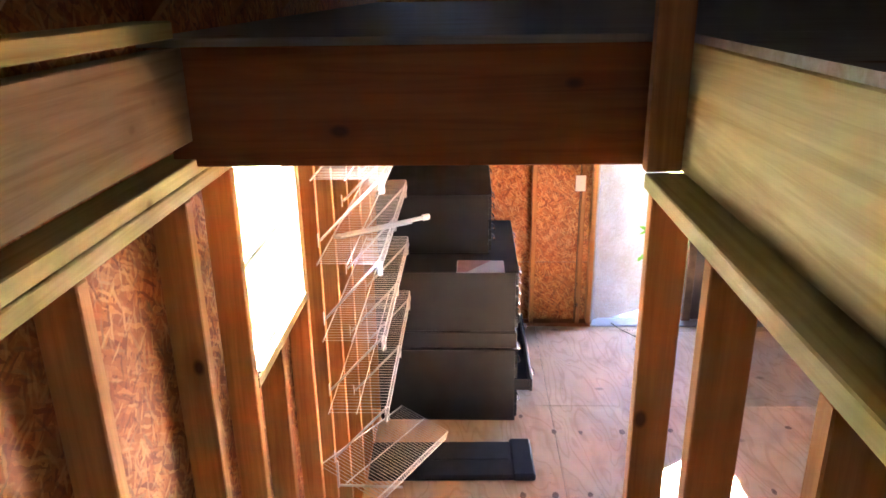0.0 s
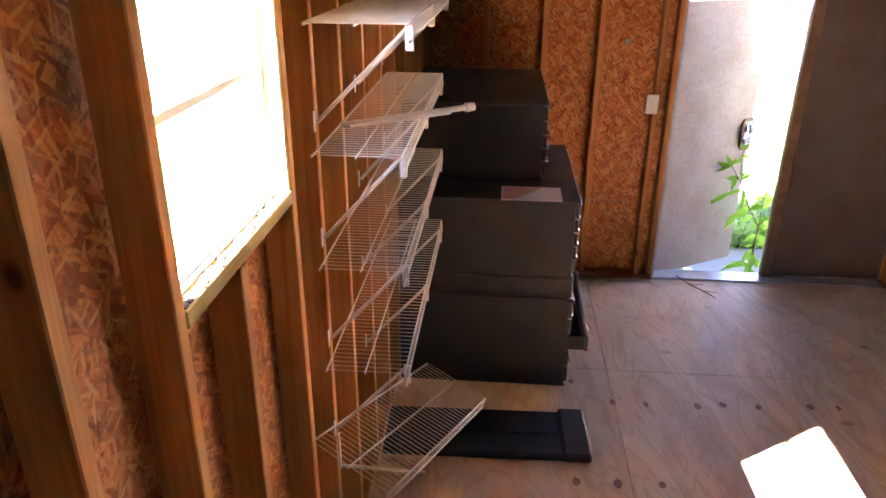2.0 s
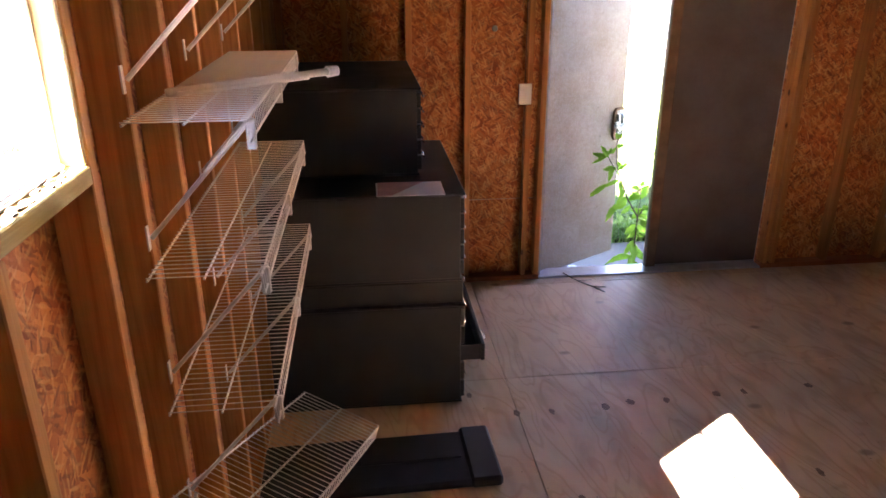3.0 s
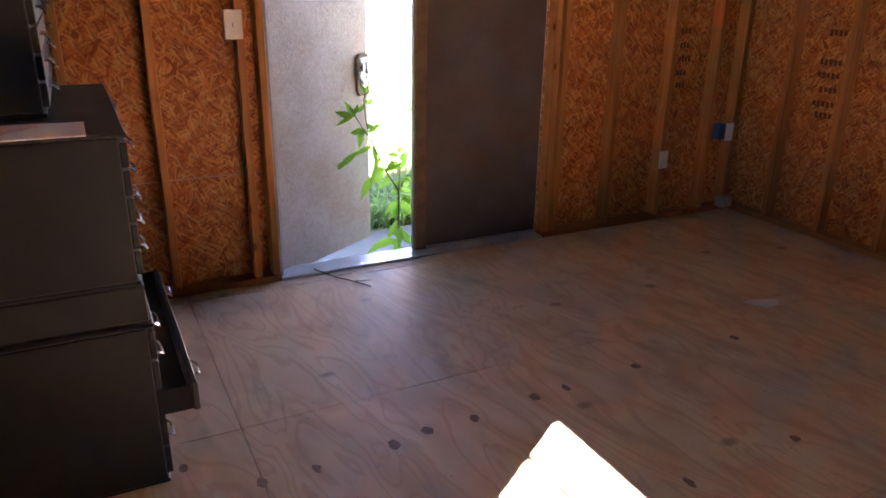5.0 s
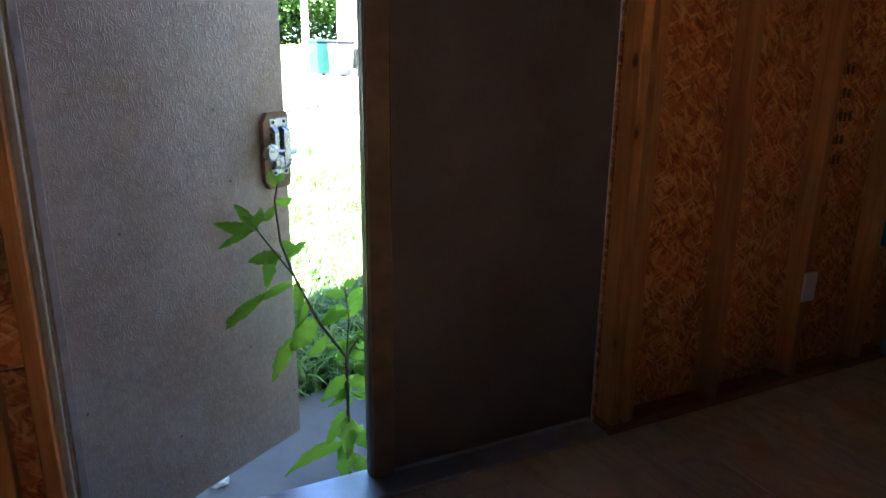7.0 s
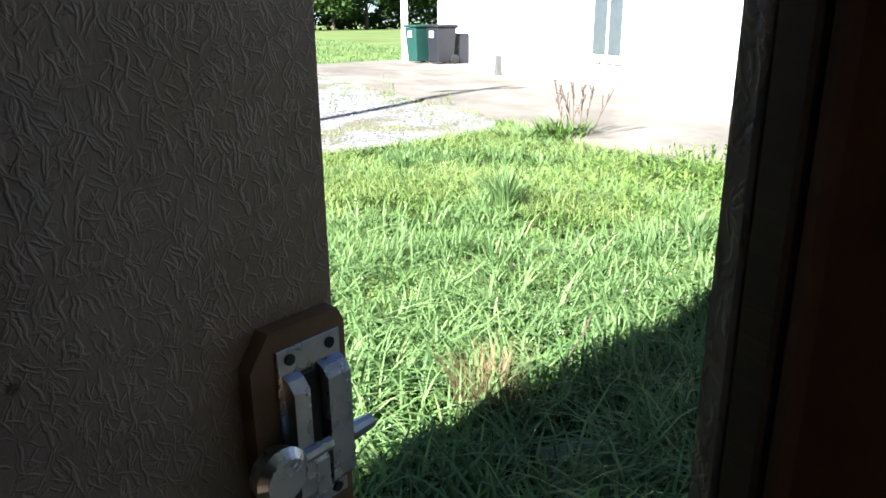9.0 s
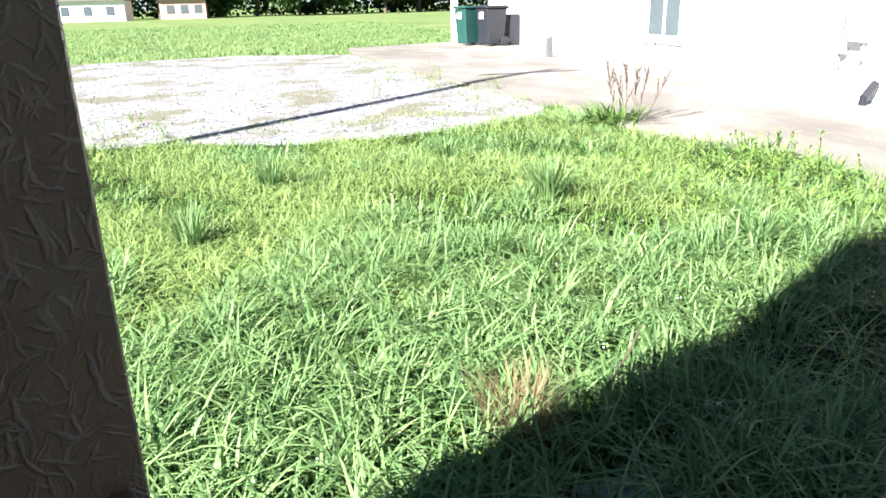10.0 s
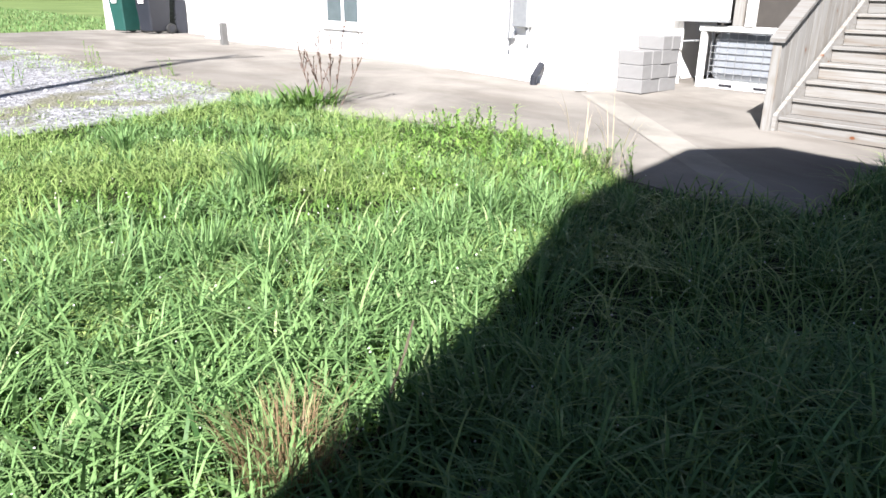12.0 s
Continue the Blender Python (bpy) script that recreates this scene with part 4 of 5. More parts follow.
# ---- grass ----
def blades(name, x, y, z, length, width, lean, turn, material, label, category, kind="stuff", parent=None):
    """Many bent, tapering blades in one mesh. All arguments but the last are arrays."""
    n = len(x)
    ca, sa = np.cos(turn), np.sin(turn)
    rows = []
    for f, wf in ((0.0, 0.8), (0.4, 1.0), (0.75, 0.65), (1.0, 0.0)):
        out = lean * f ** 2 * length
        up = length * (f - 0.45 * np.minimum(lean, 1.2) * f ** 2.4)
        cx, cy, cz = x + ca * out, y + sa * out, z + up
        hw = width * wf / 2
        if wf:
            rows += [(cx - sa * hw, cy + ca * hw, cz), (cx + sa * hw, cy - ca * hw, cz)]
        else:
            rows += [(cx, cy, cz)]
    co = np.stack([np.stack(r, -1) for r in rows], 1).reshape(-1, 3).astype(np.float32)
    base = (np.arange(n) * 7)[:, None]
    quads = np.concatenate([base + np.array([0, 1, 3, 2]), base + np.array([2, 3, 5, 4])], 1).reshape(-1, 4)
    tris = base + np.array([4, 5, 6])
    me = bpy.data.meshes.new(name)
    me.vertices.add(n * 7)
    me.vertices.foreach_set("co", co.ravel())
    loops = np.concatenate([quads.ravel(), tris.ravel()]).astype(np.int32)
    me.loops.add(len(loops))
    me.loops.foreach_set("vertex_index", loops)
    starts = np.concatenate([np.arange(len(quads)) * 4, len(quads) * 4 + np.arange(n) * 3]).astype(np.int32)
    me.polygons.add(len(starts))
    me.polygons.foreach_set("loop_start", starts)
    me.update(calc_edges=True)
    me.polygons.foreach_set("use_smooth", np.ones(len(starts), bool))
    me.materials.append(material)
    ob = new(name, me)
    if parent is not None:
        ob.parent = parent
        ob.matrix_parent_inverse = Matrix.Translation(parent.location).inverted()
        return tagged(ob, label, kind="stuff")
    return tagged(ob, label, category, kind=kind)


SHED = [(-0.6, -4.7), (4.9, -4.7), (4.9, 6.14), (-0.6, 6.14)]
PAD = [(1.05, 6.1), (3.45, 6.1), (3.45, 7.1), (1.05, 7.1)]


def free_ground(x, y):
    return ~(inside(SLAB, x, y) | inside(STONES, x, y) | inside(SHED, x, y) | inside(PAD, x, y))


def lawn(n, x0, x1, y0, y1, near):
    """Places on the lawn, denser towards the door."""
    x, y = rng.uniform(x0, x1, n), rng.uniform(y0, y1, n)
    d = np.hypot(x - 2.6, y - 7.0)
    keep = free_ground(x, y) & (rng.uniform(0, 1, n) < np.clip(near / (0.5 + d), 0.12, 1))
    return x[keep], y[keep], d[keep]


# broad tufts of coarse grass
tx, ty, td = lawn(15000, -5, 11, 6.3, 15.4, 3.4)
cover = np.array([noise.noise((0.55 * a, 0.55 * b, 0.0)) for a, b in zip(tx, ty)])
patch = np.array([noise.noise((0.8 * a, 0.8 * b, 7.0)) for a, b in zip(tx, ty)])
sel = (cover > -0.4) & ((np.hypot(tx - 3.2, ty - 8.9) < 1.7) | (patch > -0.05))
tx, ty, td, cover = tx[sel], ty[sel], td[sel], cover[sel]
per = 14
big = rng.uniform(0.7, 1.25, len(tx)) * (1 + 0.55 * np.clip(cover, -0.3, 0.6))
bx = np.repeat(tx, per) + rng.normal(0, 0.035, len(tx) * per)
by = np.repeat(ty, per) + rng.normal(0, 0.035, len(tx) * per)
scale = np.repeat(big * np.clip(1.25 - 0.11 * td, 0.55, 1.0), per)
blades("grass_tufts", bx, by, rises(bx, by) - 0.01, rng.uniform(0.14, 0.36, len(bx)) * scale, rng.uniform(0.006, 0.016, len(bx)), rng.uniform(0.25, 1.4, len(bx)), rng.uniform(0, 6.28, len(bx)), GRASS, "lush uncut green grass blades", "grass")
# fine yellow green grass, most of it away from the door
gx, gy, gd = lawn(120000, -5, 11, 6.6, 15.4, 6.0)
patch = np.array([noise.noise((0.7 * a, 0.7 * b, 3.0)) for a, b in zip(gx, gy)])
sel = (patch > -0.18) & (gd > 2.6 + 1.5 * patch) & ~((gx > 3.0) & (gy < 8.2 + 0.3 * gx - 1.0))
gx, gy, patch = gx[sel], gy[sel], patch[sel]
blades("fine_grass", gx, gy, rises(gx, gy) - 0.01, rng.uniform(0.11, 0.25, len(gx)) * (1 + 0.6 * np.clip(patch, -0.2, 0.5)), rng.uniform(0.003, 0.008, len(gx)), rng.uniform(0.5, 2.0, len(gx)), rng.uniform(0, 6.28, len(gx)), GRASS_FINE, "fine yellow green grass blades", "grass")
# short undergrowth and clover
ux, uy, ud = lawn(190000, -5, 11, 6.3, 15.4, 4.8)
blades("undergrowth", ux, uy, rises(ux, uy) - 0.005, rng.uniform(0.04, 0.12, len(ux)), rng.uniform(0.006, 0.016, len(ux)), rng.uniform(0.4, 1.6, len(ux)), rng.uniform(0, 6.28, len(ux)), CLOVER, "low clover and short weeds between the grass", "weeds")
# coarse blades over the far field
fx, fy = rng.uniform(-40, 12, 60000), 26.5 + 40 * rng.uniform(0, 1, 60000) ** 1.6
keep = ~(inside(SLAB, fx, fy) | inside(STONES, fx, fy))
fx, fy = fx[keep], fy[keep]
blades("field_grass", fx, fy, rises(fx, fy), rng.uniform(0.08, 0.22, len(fx)), rng.uniform(0.012, 0.03, len(fx)), rng.uniform(0.4, 1.8, len(fx)), rng.uniform(0, 6.28, len(fx)), GRASS, "sunlit field grass", "grass")
# long thin arching blades in the shade of the shed
ax, ay, ad = lawn(2600, 3.0, 9.5, 7.0, 9.6, 4.0)
sel = ay < 6.9 + 0.42 * (ax - 0.6)
ax, ay = ax[sel], ay[sel]
k = len(ax)
blades("arching_grass", ax, ay, rises(ax, ay), rng.uniform(0.22, 0.40, k), rng.uniform(0.006, 0.011, k), rng.uniform(0.9, 1.7, k), rng.uniform(0, 6.28, k), GRASS_FINE, "long thin arching pale grass blades", "grass")
# tiny white clover flowers
wx, wy, wd = lawn(900, 2.0, 8.5, 7.6, 13.5, 2.4)
verts, faces = [], []
for x, y in zip(wx, wy):
    z, s, b0 = rise(x, y) + rng.uniform(0.07, 0.14), rng.uniform(0.0035, 0.006), len(verts)
    verts += [(x - s, y, z), (x + s, y, z), (x, y - s, z), (x, y + s, z), (x, y, z + s), (x, y, z - s)]
    faces += [(b0 + i, b0 + j, b0 + k) for i in (0, 1) for j in (2, 3) for k in (4, 5)]
me = bpy.data.meshes.new("clover_flowers")
me.from_pydata(verts, [], faces)
me.materials.append(WHITE)
tagged(new("clover_flowers", me), "tiny white clover flower heads", "flowers", kind="stuff")


def clump(name, x, y, n, spread, lo, hi, wide, lean, material, label, category, group=""):
    t = thing(name, label, category, (x, y, rise(x, y)), group)
    a = rng.uniform(0, 6.28, n)
    r = spread * np.sqrt(rng.uniform(0, 1, n))
    px, py = x + r * np.cos(a), y + r * np.sin(a)
    blades("foliage", px, py, rises(px, py) - 0.01, rng.uniform(lo, hi, n), rng.uniform(wide * 0.6, wide, n), rng.uniform(lean * 0.2, lean, n), a + rng.normal(0, 0.6, n), material, "", "", parent=t)
    return t


clump("dry_grass_clump", 2.99, 8.38, 520, 0.14, 0.16, 0.42, 0.0026, 0.6, RUST, "orange brown dried grass clump in the lawn", "dry grass")
for x, y, s in ((4.34, 11.33, 1.0), (3.5, 10.2, 0.8), (1.6, 11.2, 0.9), (5.2, 9.9, 0.7), (0.6, 9.6, 0.9), (2.2, 12.6, 0.9), (3.9, 12.9, 0.8)):
    clump("grass_clump", x, y, int(130 * s), 0.10 * s, 0.30 * s, 0.55 * s, 0.012, 0.8, GRASS, "tall coarse grass clump standing above the lawn", "grass clump", "grass clumps in the lawn")
for x, y in ((3.9, 8.3), (4.6, 8.0), (5.3, 8.5), (3.6, 7.8), (5.9, 8.2), (4.4, 8.75)):
    clump("grass_clump", x, y, 90, 0.14, 0.25, 0.42, 0.008, 1.5, GRASS, "drooping grass clump in the shade of the shed", "grass clump", "grass clumps in the lawn")


def forb(name, x, y, height, label, leaf=0.05, stems=14, spread=0.26, material=None, stalk=0.003):
    """A leafy weed: upright stems with many small leaves."""
    t = thing(name, label, "weed", (x, y, rise(x, y)), "weeds at the edge of the lawn")
    bm = bmesh.new()
    lx, ly, lz = [], [], []
    for k in range(stems):
        a, r = rng.uniform(0, 6.28), spread * math.sqrt(rng.uniform(0, 1))
        bx0, by0 = x + r * math.cos(a), y + r * math.sin(a)
        h = height * rng.uniform(0.6, 1.0)
        ex, ey, z0 = bx0 + rng.normal(0, 0.06), by0 + rng.normal(0, 0.06), rise(bx0, by0)
        add_rod(bm, (bx0, by0, z0), (ex, ey, z0 + h), stalk, stalk * 0.5, 5)
        for f in np.linspace(0.12, 1.0, int(h / 0.016)):
            lx.append(bx0 + (ex - bx0) * f)
            ly.append(by0 + (ey - by0) * f)
            lz.append(z0 + h * f)
    tagged(part("stalk_tangle", bm, TWIG, t), kind="stuff")
    lx, ly, lz = np.array(lx), np.array(ly), np.array(lz)
    n = len(lx)
    blades("foliage", lx, ly, lz, rng.uniform(0.6, 1.4, n) * leaf * 1.6, rng.uniform(0.3, 0.5, n) * leaf, rng.uniform(0.9, 2.1, n), rng.uniform(0, 6.28, n), material or LUSH, "", "", parent=t)
    return t


for x, y, h in ((6.2, 11.0, 0.40), (6.5, 11.35, 0.5), (6.75, 11.6, 0.55), (5.9, 10.7, 0.33), (6.55, 10.8, 0.42), (5.6, 11.2, 0.34), (6.0, 11.6, 0.36), (5.3, 10.7, 0.28), (6.6, 12.1, 0.4), (5.2, 11.7, 0.28), (6.3, 10.3, 0.35), (5.7, 12.2, 0.3), (6.0, 10.15, 0.3), (5.4, 10.1, 0.25)):
    forb("leafy_weed", x, y, h * 0.62, "bright green leafy weeds by the concrete apron", 0.036, 16, 0.32)
for x, y, h in ((6.62, 9.98, 0.42), (6.72, 10.3, 0.45), (6.55, 9.25, 0.3), (6.9, 8.55, 0.3), (7.9, 8.5, 0.34), (8.6, 8.55, 0.45), (9.1, 8.6, 0.55), (9.5, 8.45, 0.6)):
    forb("leafy_weed", x, y, h * 0.7, "seeding weeds at the slab's edge", 0.026, 9, 0.18, CLOVER, 0.002)
for x, y in ((6.72, 10.45), (6.82, 10.2)):
    clump("straw_stalks", x, y, 9, 0.10, 0.5, 0.75, 0.008, 0.5, STRAW, "pale dry straw stalks by the slab", "dry grass")
# bush with dried flower stalks
bush = clump("dock_plant", 6.30, 14.05, 150, 0.32, 0.22, 0.44, 0.030, 1.5, CLOVER, "arching green dock leaves below brown dried stalks", "weed")
clump("dock_plant", 5.85, 14.2, 110, 0.34, 0.15, 0.32, 0.028, 1.5, GRASS, "low green dock leaves at the gravel's edge", "weed")
stalks = thing("dried_dock", "tall brown dried dock stalks over the weed bush", "dry plant", (6.5, 14.02, rise(6.5, 14.02)))
sx, sy, sz = [], [], []
for dx, h, lx in ((-0.22, 0.75, -0.12), (-0.05, 0.88, -0.03), (0.05, 0.8, 0.03), (0.12, 0.9, 0.1), (0.22, 0.85, 0.28), (0.0, 0.6, -0.15)):
    z0 = rise(6.5, 14)
    a, b = Vector((6.5 + dx * 0.5, 14.02 - dx * 0.5, z0)), Vector((6.5 + dx * 0.5 + lx, 14.02 - dx * 0.5 - lx, z0 + h))
    bm = bmesh.new()
    add_rod(bm, a, b, 0.006, 0.003, 6)
    for f in np.linspace(0.3, 0.85, 6):
        p, side = a.lerp(b, f), rng.uniform(-0.09, 0.09, 2)
        q = p + Vector((side[0], side[1], 0.16 * rng.uniform(0.6, 1.2)))
        add_rod(bm, p, q, 0.003, 0.002, 4)
        for g in np.linspace(0.2, 1.0, 9):
            c = p.lerp(q, g)
            sx.append(c.x), sy.append(c.y), sz.append(c.z)
    part("stalk", bm, DRY_STALK, stalks)
    for f in np.linspace(0.5, 1.0, 30):
        p = a.lerp(b, f)
        sx.append(p.x), sy.append(p.y), sz.append(p.z)
k = len(sx)
blades("seed_fluff", np.array(sx), np.array(sy), np.array(sz), rng.uniform(0.025, 0.05, k), rng.uniform(0.010, 0.02, k), rng.uniform(0.4, 1.4, k), rng.uniform(0, 6.28, k), DRY_STALK, "brown seed heads", "", parent=stalks)
for x, y, h in ((1.0, 15.5, 0.3), (0.2, 15.8, 0.35), (0.6, 16.3, 0.25), (-0.6, 16.1, 0.3), (4.0, 17.6, 0.5), (5.2, 18.4, 0.6), (5.9, 17.4, 0.4), (5.3, 16.6, 0.15), (5.9, 16.2, 0.15), (2.2, 17.4, 0.2), (4.6, 19.5, 0.3), (-1.6, 16.4, 0.5)):
    forb("gravel_weed", x, y, h * 0.8, "sparse green weeds growing through the gravel", 0.028, 5, 0.12, LUSH, 0.0016)
for x, y in ((5.4, 17.8), (5.75, 17.2), (5.0, 21.0), (5.1, 24.0), (1.6, 15.7), (0.4, 15.9), (2.6, 15.6), (5.6, 16.4), (5.2, 18.6), (5.0, 19.6), (4.9, 22.5), (5.0, 25.4), (3.3, 15.5), (4.2, 15.4), (-0.8, 16.2), (5.3, 16.0)):
    clump("gravel_weed", x, y, 260, 0.6, 0.03, 0.10, 0.012, 1.6, GRASS_FINE, "flat patch of green weeds on the gravel", "weed", "weeds at the edge of the lawn")
# one long stem leaning over the lawn
reed = thing("reed", "single long dark reed leaning over the lawn", "reed", (3.28, 8.40, rise(3.28, 8.40)))
bm = bmesh.new()
rp = [(3.28, 8.40, -0.22), (3.40, 8.47, -0.10), (3.53, 8.55, 0.0), (3.62, 8.62, 0.07)]
for a, b in zip(rp, rp[1:]):
    add_rod(bm, a, b, 0.006, 0.004, 5)
part("stem", bm, TWIG, reed)

# ---- sapling in the doorway ----
sap = thing("sapling", "young green sapling growing in the door gap", "plant", (2.19, 6.36, -0.19))
bm = bmesh.new()
STEM = [((2.186, 6.36, -0.19), (2.189, 6.36, 0.314), 0.007), ((2.189, 6.36, 0.314), (2.098, 6.36, 0.459), 0.006), ((2.098, 6.36, 0.459), (2.023, 6.365, 0.63), 0.0052), ((2.023, 6.365, 0.63), (1.988, 6.37, 0.742), 0.0042), ((1.988, 6.37, 0.742), (1.978, 6.375, 0.877), 0.0035), ((1.978, 6.375, 0.877), (1.99, 6.375, 0.93), 0.003), ((2.023, 6.365, 0.63), (1.912, 6.36, 0.80), 0.0035), ((2.189, 6.36, 0.314), (2.272, 6.40, 0.40), 0.005), ((2.189, 6.36, 0.314), (2.207, 6.38, 0.45), 0.003), ((2.207, 6.38, 0.45), (2.20, 6.39, 0.56), 0.0025)]
for a, b, r in STEM[:6]:
    add_rod(bm, a, b, r, r * 0.85, 7)
part("stem", bm, TWIG, sap, "brown woody stem")
for pieces in (STEM[6:7], STEM[7:8], STEM[8:]):
    bm = bmesh.new()
    for a, b, r in pieces:
        add_rod(bm, a, b, r, r * 0.85, 7)
    part("branch", bm, TWIG, sap)


def leaf_part(base, tip, width, droop=0.02):
    a, b = Vector(base), Vector(tip)
    d = b - a
    side = d.cross(Vector((0.35, -1, 0.25))).normalized()
    nor = side.cross(d).normalized()
    bm = bmesh.new()
    rows = []
    for k in range(11):
        f = k / 10
        w = 0.52 * math.sin(math.pi * f ** 0.8) ** 0.9 if 0 < k < 10 else 0.0
        c = a + d * f + Vector((0, 0, -droop * math.sin(f * 3.1) - 0.012 * f * f))
        ripple = nor * (0.10 * width * math.sin(k * 2.1 + 30 * a.z))
        tooth = 1.0 + (0.14 if k % 2 else -0.06)
        fold = nor * width * 0.16 * (1 if w else 0)
        rows.append([bm.verts.new(c - side * width * w * tooth + ripple), bm.verts.new(c - fold), bm.verts.new(c + side * width * w * tooth - ripple)])
    for ra, rb in zip(rows, rows[1:]):
        for k in (0, 1):
            bm.faces.new((ra[k], ra[k + 1], rb[k + 1], rb[k]))
    bmesh.ops.remove_doubles(bm, verts=bm.verts, dist=0.0002)
    part("leaf", bm, SAPLING, sap, smooth=True)


for base, tip, wd, dr in (
    ((1.985, 6.372, 0.92), (1.96, 6.36, 0.985), 0.028, 0), ((1.99, 6.375, 0.93), (2.01, 6.37, 0.975), 0.026, 0), ((1.978, 6.375, 0.87), (2.03, 6.35, 0.90), 0.028, 0.01), ((1.98, 6.375, 0.86), (1.93, 6.37, 0.83), 0.026, 0.01),
    ((1.912, 6.36, 0.80), (1.85, 6.35, 0.895), 0.034, 0), ((1.912, 6.36, 0.80), (1.785, 6.34, 0.845), 0.036, 0.01), ((1.912, 6.36, 0.80), (1.93, 6.34, 0.88), 0.03, 0), ((1.912, 6.36, 0.80), (1.79, 6.36, 0.755), 0.022, 0.0), ((1.92, 6.36, 0.79), (1.87, 6.33, 0.86), 0.03, 0),
    ((1.99, 6.365, 0.70), (1.875, 6.34, 0.715), 0.04, 0.0), ((1.96, 6.365, 0.72), (1.925, 6.33, 0.62), 0.042, 0), ((2.005, 6.366, 0.69), (2.065, 6.34, 0.76), 0.03, 0), ((1.988, 6.37, 0.742), (2.05, 6.38, 0.73), 0.032, 0.01),
    ((2.02, 6.365, 0.61), (1.89, 6.36, 0.57), 0.028, 0), ((1.93, 6.36, 0.585), (1.77, 6.36, 0.485), 0.036, 0.0), ((2.03, 6.364, 0.61), (2.03, 6.33, 0.52), 0.036, 0), ((2.06, 6.362, 0.54), (2.02, 6.34, 0.47), 0.04, 0),
    ((2.09, 6.36, 0.47), (1.99, 6.33, 0.40), 0.075, 0.0), ((2.0, 6.34, 0.43), (1.93, 6.34, 0.30), 0.05, 0), ((2.10, 6.36, 0.45), (2.2, 6.33, 0.51), 0.035, 0.0), ((2.11, 6.36, 0.44), (2.15, 6.34, 0.53), 0.04, 0), ((2.13, 6.36, 0.41), (2.05, 6.35, 0.36), 0.036, 0.01),
    ((2.207, 6.38, 0.45), (2.13, 6.36, 0.52), 0.045, 0), ((2.207, 6.38, 0.45), (2.27, 6.4, 0.53), 0.04, 0), ((2.20, 6.39, 0.55), (2.23, 6.38, 0.60), 0.035, 0), ((2.203, 6.385, 0.50), (2.28, 6.40, 0.56), 0.034, 0), ((2.20, 6.39, 0.53), (2.12, 6.37, 0.56), 0.032, 0.0),
    ((2.189, 6.36, 0.25), (2.08, 6.32, 0.20), 0.045, 0.0), ((2.189, 6.36, 0.24), (2.28, 6.34, 0.19), 0.045, 0.0), ((2.189, 6.36, 0.12), (2.09, 6.32, 0.03), 0.05, 0), ((2.189, 6.36, 0.10), (2.16, 6.29, -0.02), 0.07, 0.0), ((2.188, 6.36, 0.05), (2.27, 6.32, -0.03), 0.055, 0), ((2.187, 6.36, 0.0), (2.13, 6.28, -0.10), 0.07, 0), ((2.187, 6.36, -0.02), (1.95, 6.34, -0.06), 0.045, -0.03), ((2.187, 6.36, -0.06), (2.25, 6.31, -0.13), 0.05, 0), ((2.19, 6.36, 0.33), (2.29, 6.37, 0.30), 0.03, 0)):
    leaf_part(base, tip, wd * 1.05, dr)
for k in range(26):
    f = rng.uniform(0, 1)
    a, z = rng.uniform(0, 6.28), 0.14 + 0.26 * f
    p = Vector((2.205 + 0.03 * f, 6.38, z))
    n = rng.uniform(0.06, 0.12)
    leaf_part(p, p + Vector((math.cos(a) * n, 0.5 * math.sin(a) * n, rng.uniform(-0.03, 0.03))), rng.uniform(0.022, 0.036), 0.008)
wx = np.concatenate([rng.uniform(1.75, 3.0, 260), rng.uniform(1.6, 2.9, 200)])
wy = np.concatenate([rng.uniform(7.15, 7.6, 260), rng.uniform(7.12, 7.35, 200)])
blades("threshold_weeds", wx, wy, rises(wx, wy), rng.uniform(0.12, 0.38, 460), rng.uniform(0.010, 0.022, 460), rng.uniform(0.3, 1.2, 460), rng.uniform(0, 6.28, 460), LUSH, "green weeds at the edge of the door pad", "weeds")

# ---- white house ----
house = thing("house", "white painted house with window, meter box and downspout", "house", (10.0, 20.0, 0.0))
HX = 9.83
box("wall", HX, HX + 0.25, 12.9, 25.6, -0.3, 3.0, STUCCO, house, bevel=0.01)
box("side_wall", HX + 0.255, 19.0, 12.9, 13.15, -0.3, 3.0, STUCCO, house, bevel=0.01)
box("recessed_wall", HX + 0.5, HX + 0.75, 25.61, 31.2, -0.3, 3.0, STUCCO, house, bevel=0.01)
box("end_post", 8.98, 9.18, 31.0, 31.2, -0.1, 3.0, STUCCO, house, bevel=0.01)
box("far_wall", HX + 0.76, 19.0, 30.95, 31.2, -0.3, 3.0, STUCCO, house, bevel=0.01)
bm = bmesh.new()
add_poly(bm, [(9.35, 12.3, 3.0), (19.5, 12.3, 3.0), (14.4, 12.3, 5.2)], (0, 19.5, 0))
part("roof", bm, ROOF, house)
win = box("window", HX - 0.012, HX - 0.001, 18.30, 19.56, 0.62, 1.95, VINYL, house, "white framed window with closed blinds")
for y0, y1 in ((18.40, 18.86), (18.96, 19.46)):
    box("pane", HX - 0.018, HX - 0.013, y0, y1, 0.70, 1.88, DARK_GLASS, win, bevel=0)
box("sill", HX - 0.06, HX - 0.019, 18.22, 19.64, 0.55, 0.61, STUCCO, win)
meter = box("meter_box", HX - 0.13, HX - 0.002, 14.0, 14.30, 0.77, 1.35, GALV, house, "grey electric meter box with conduit", bevel=0.012)
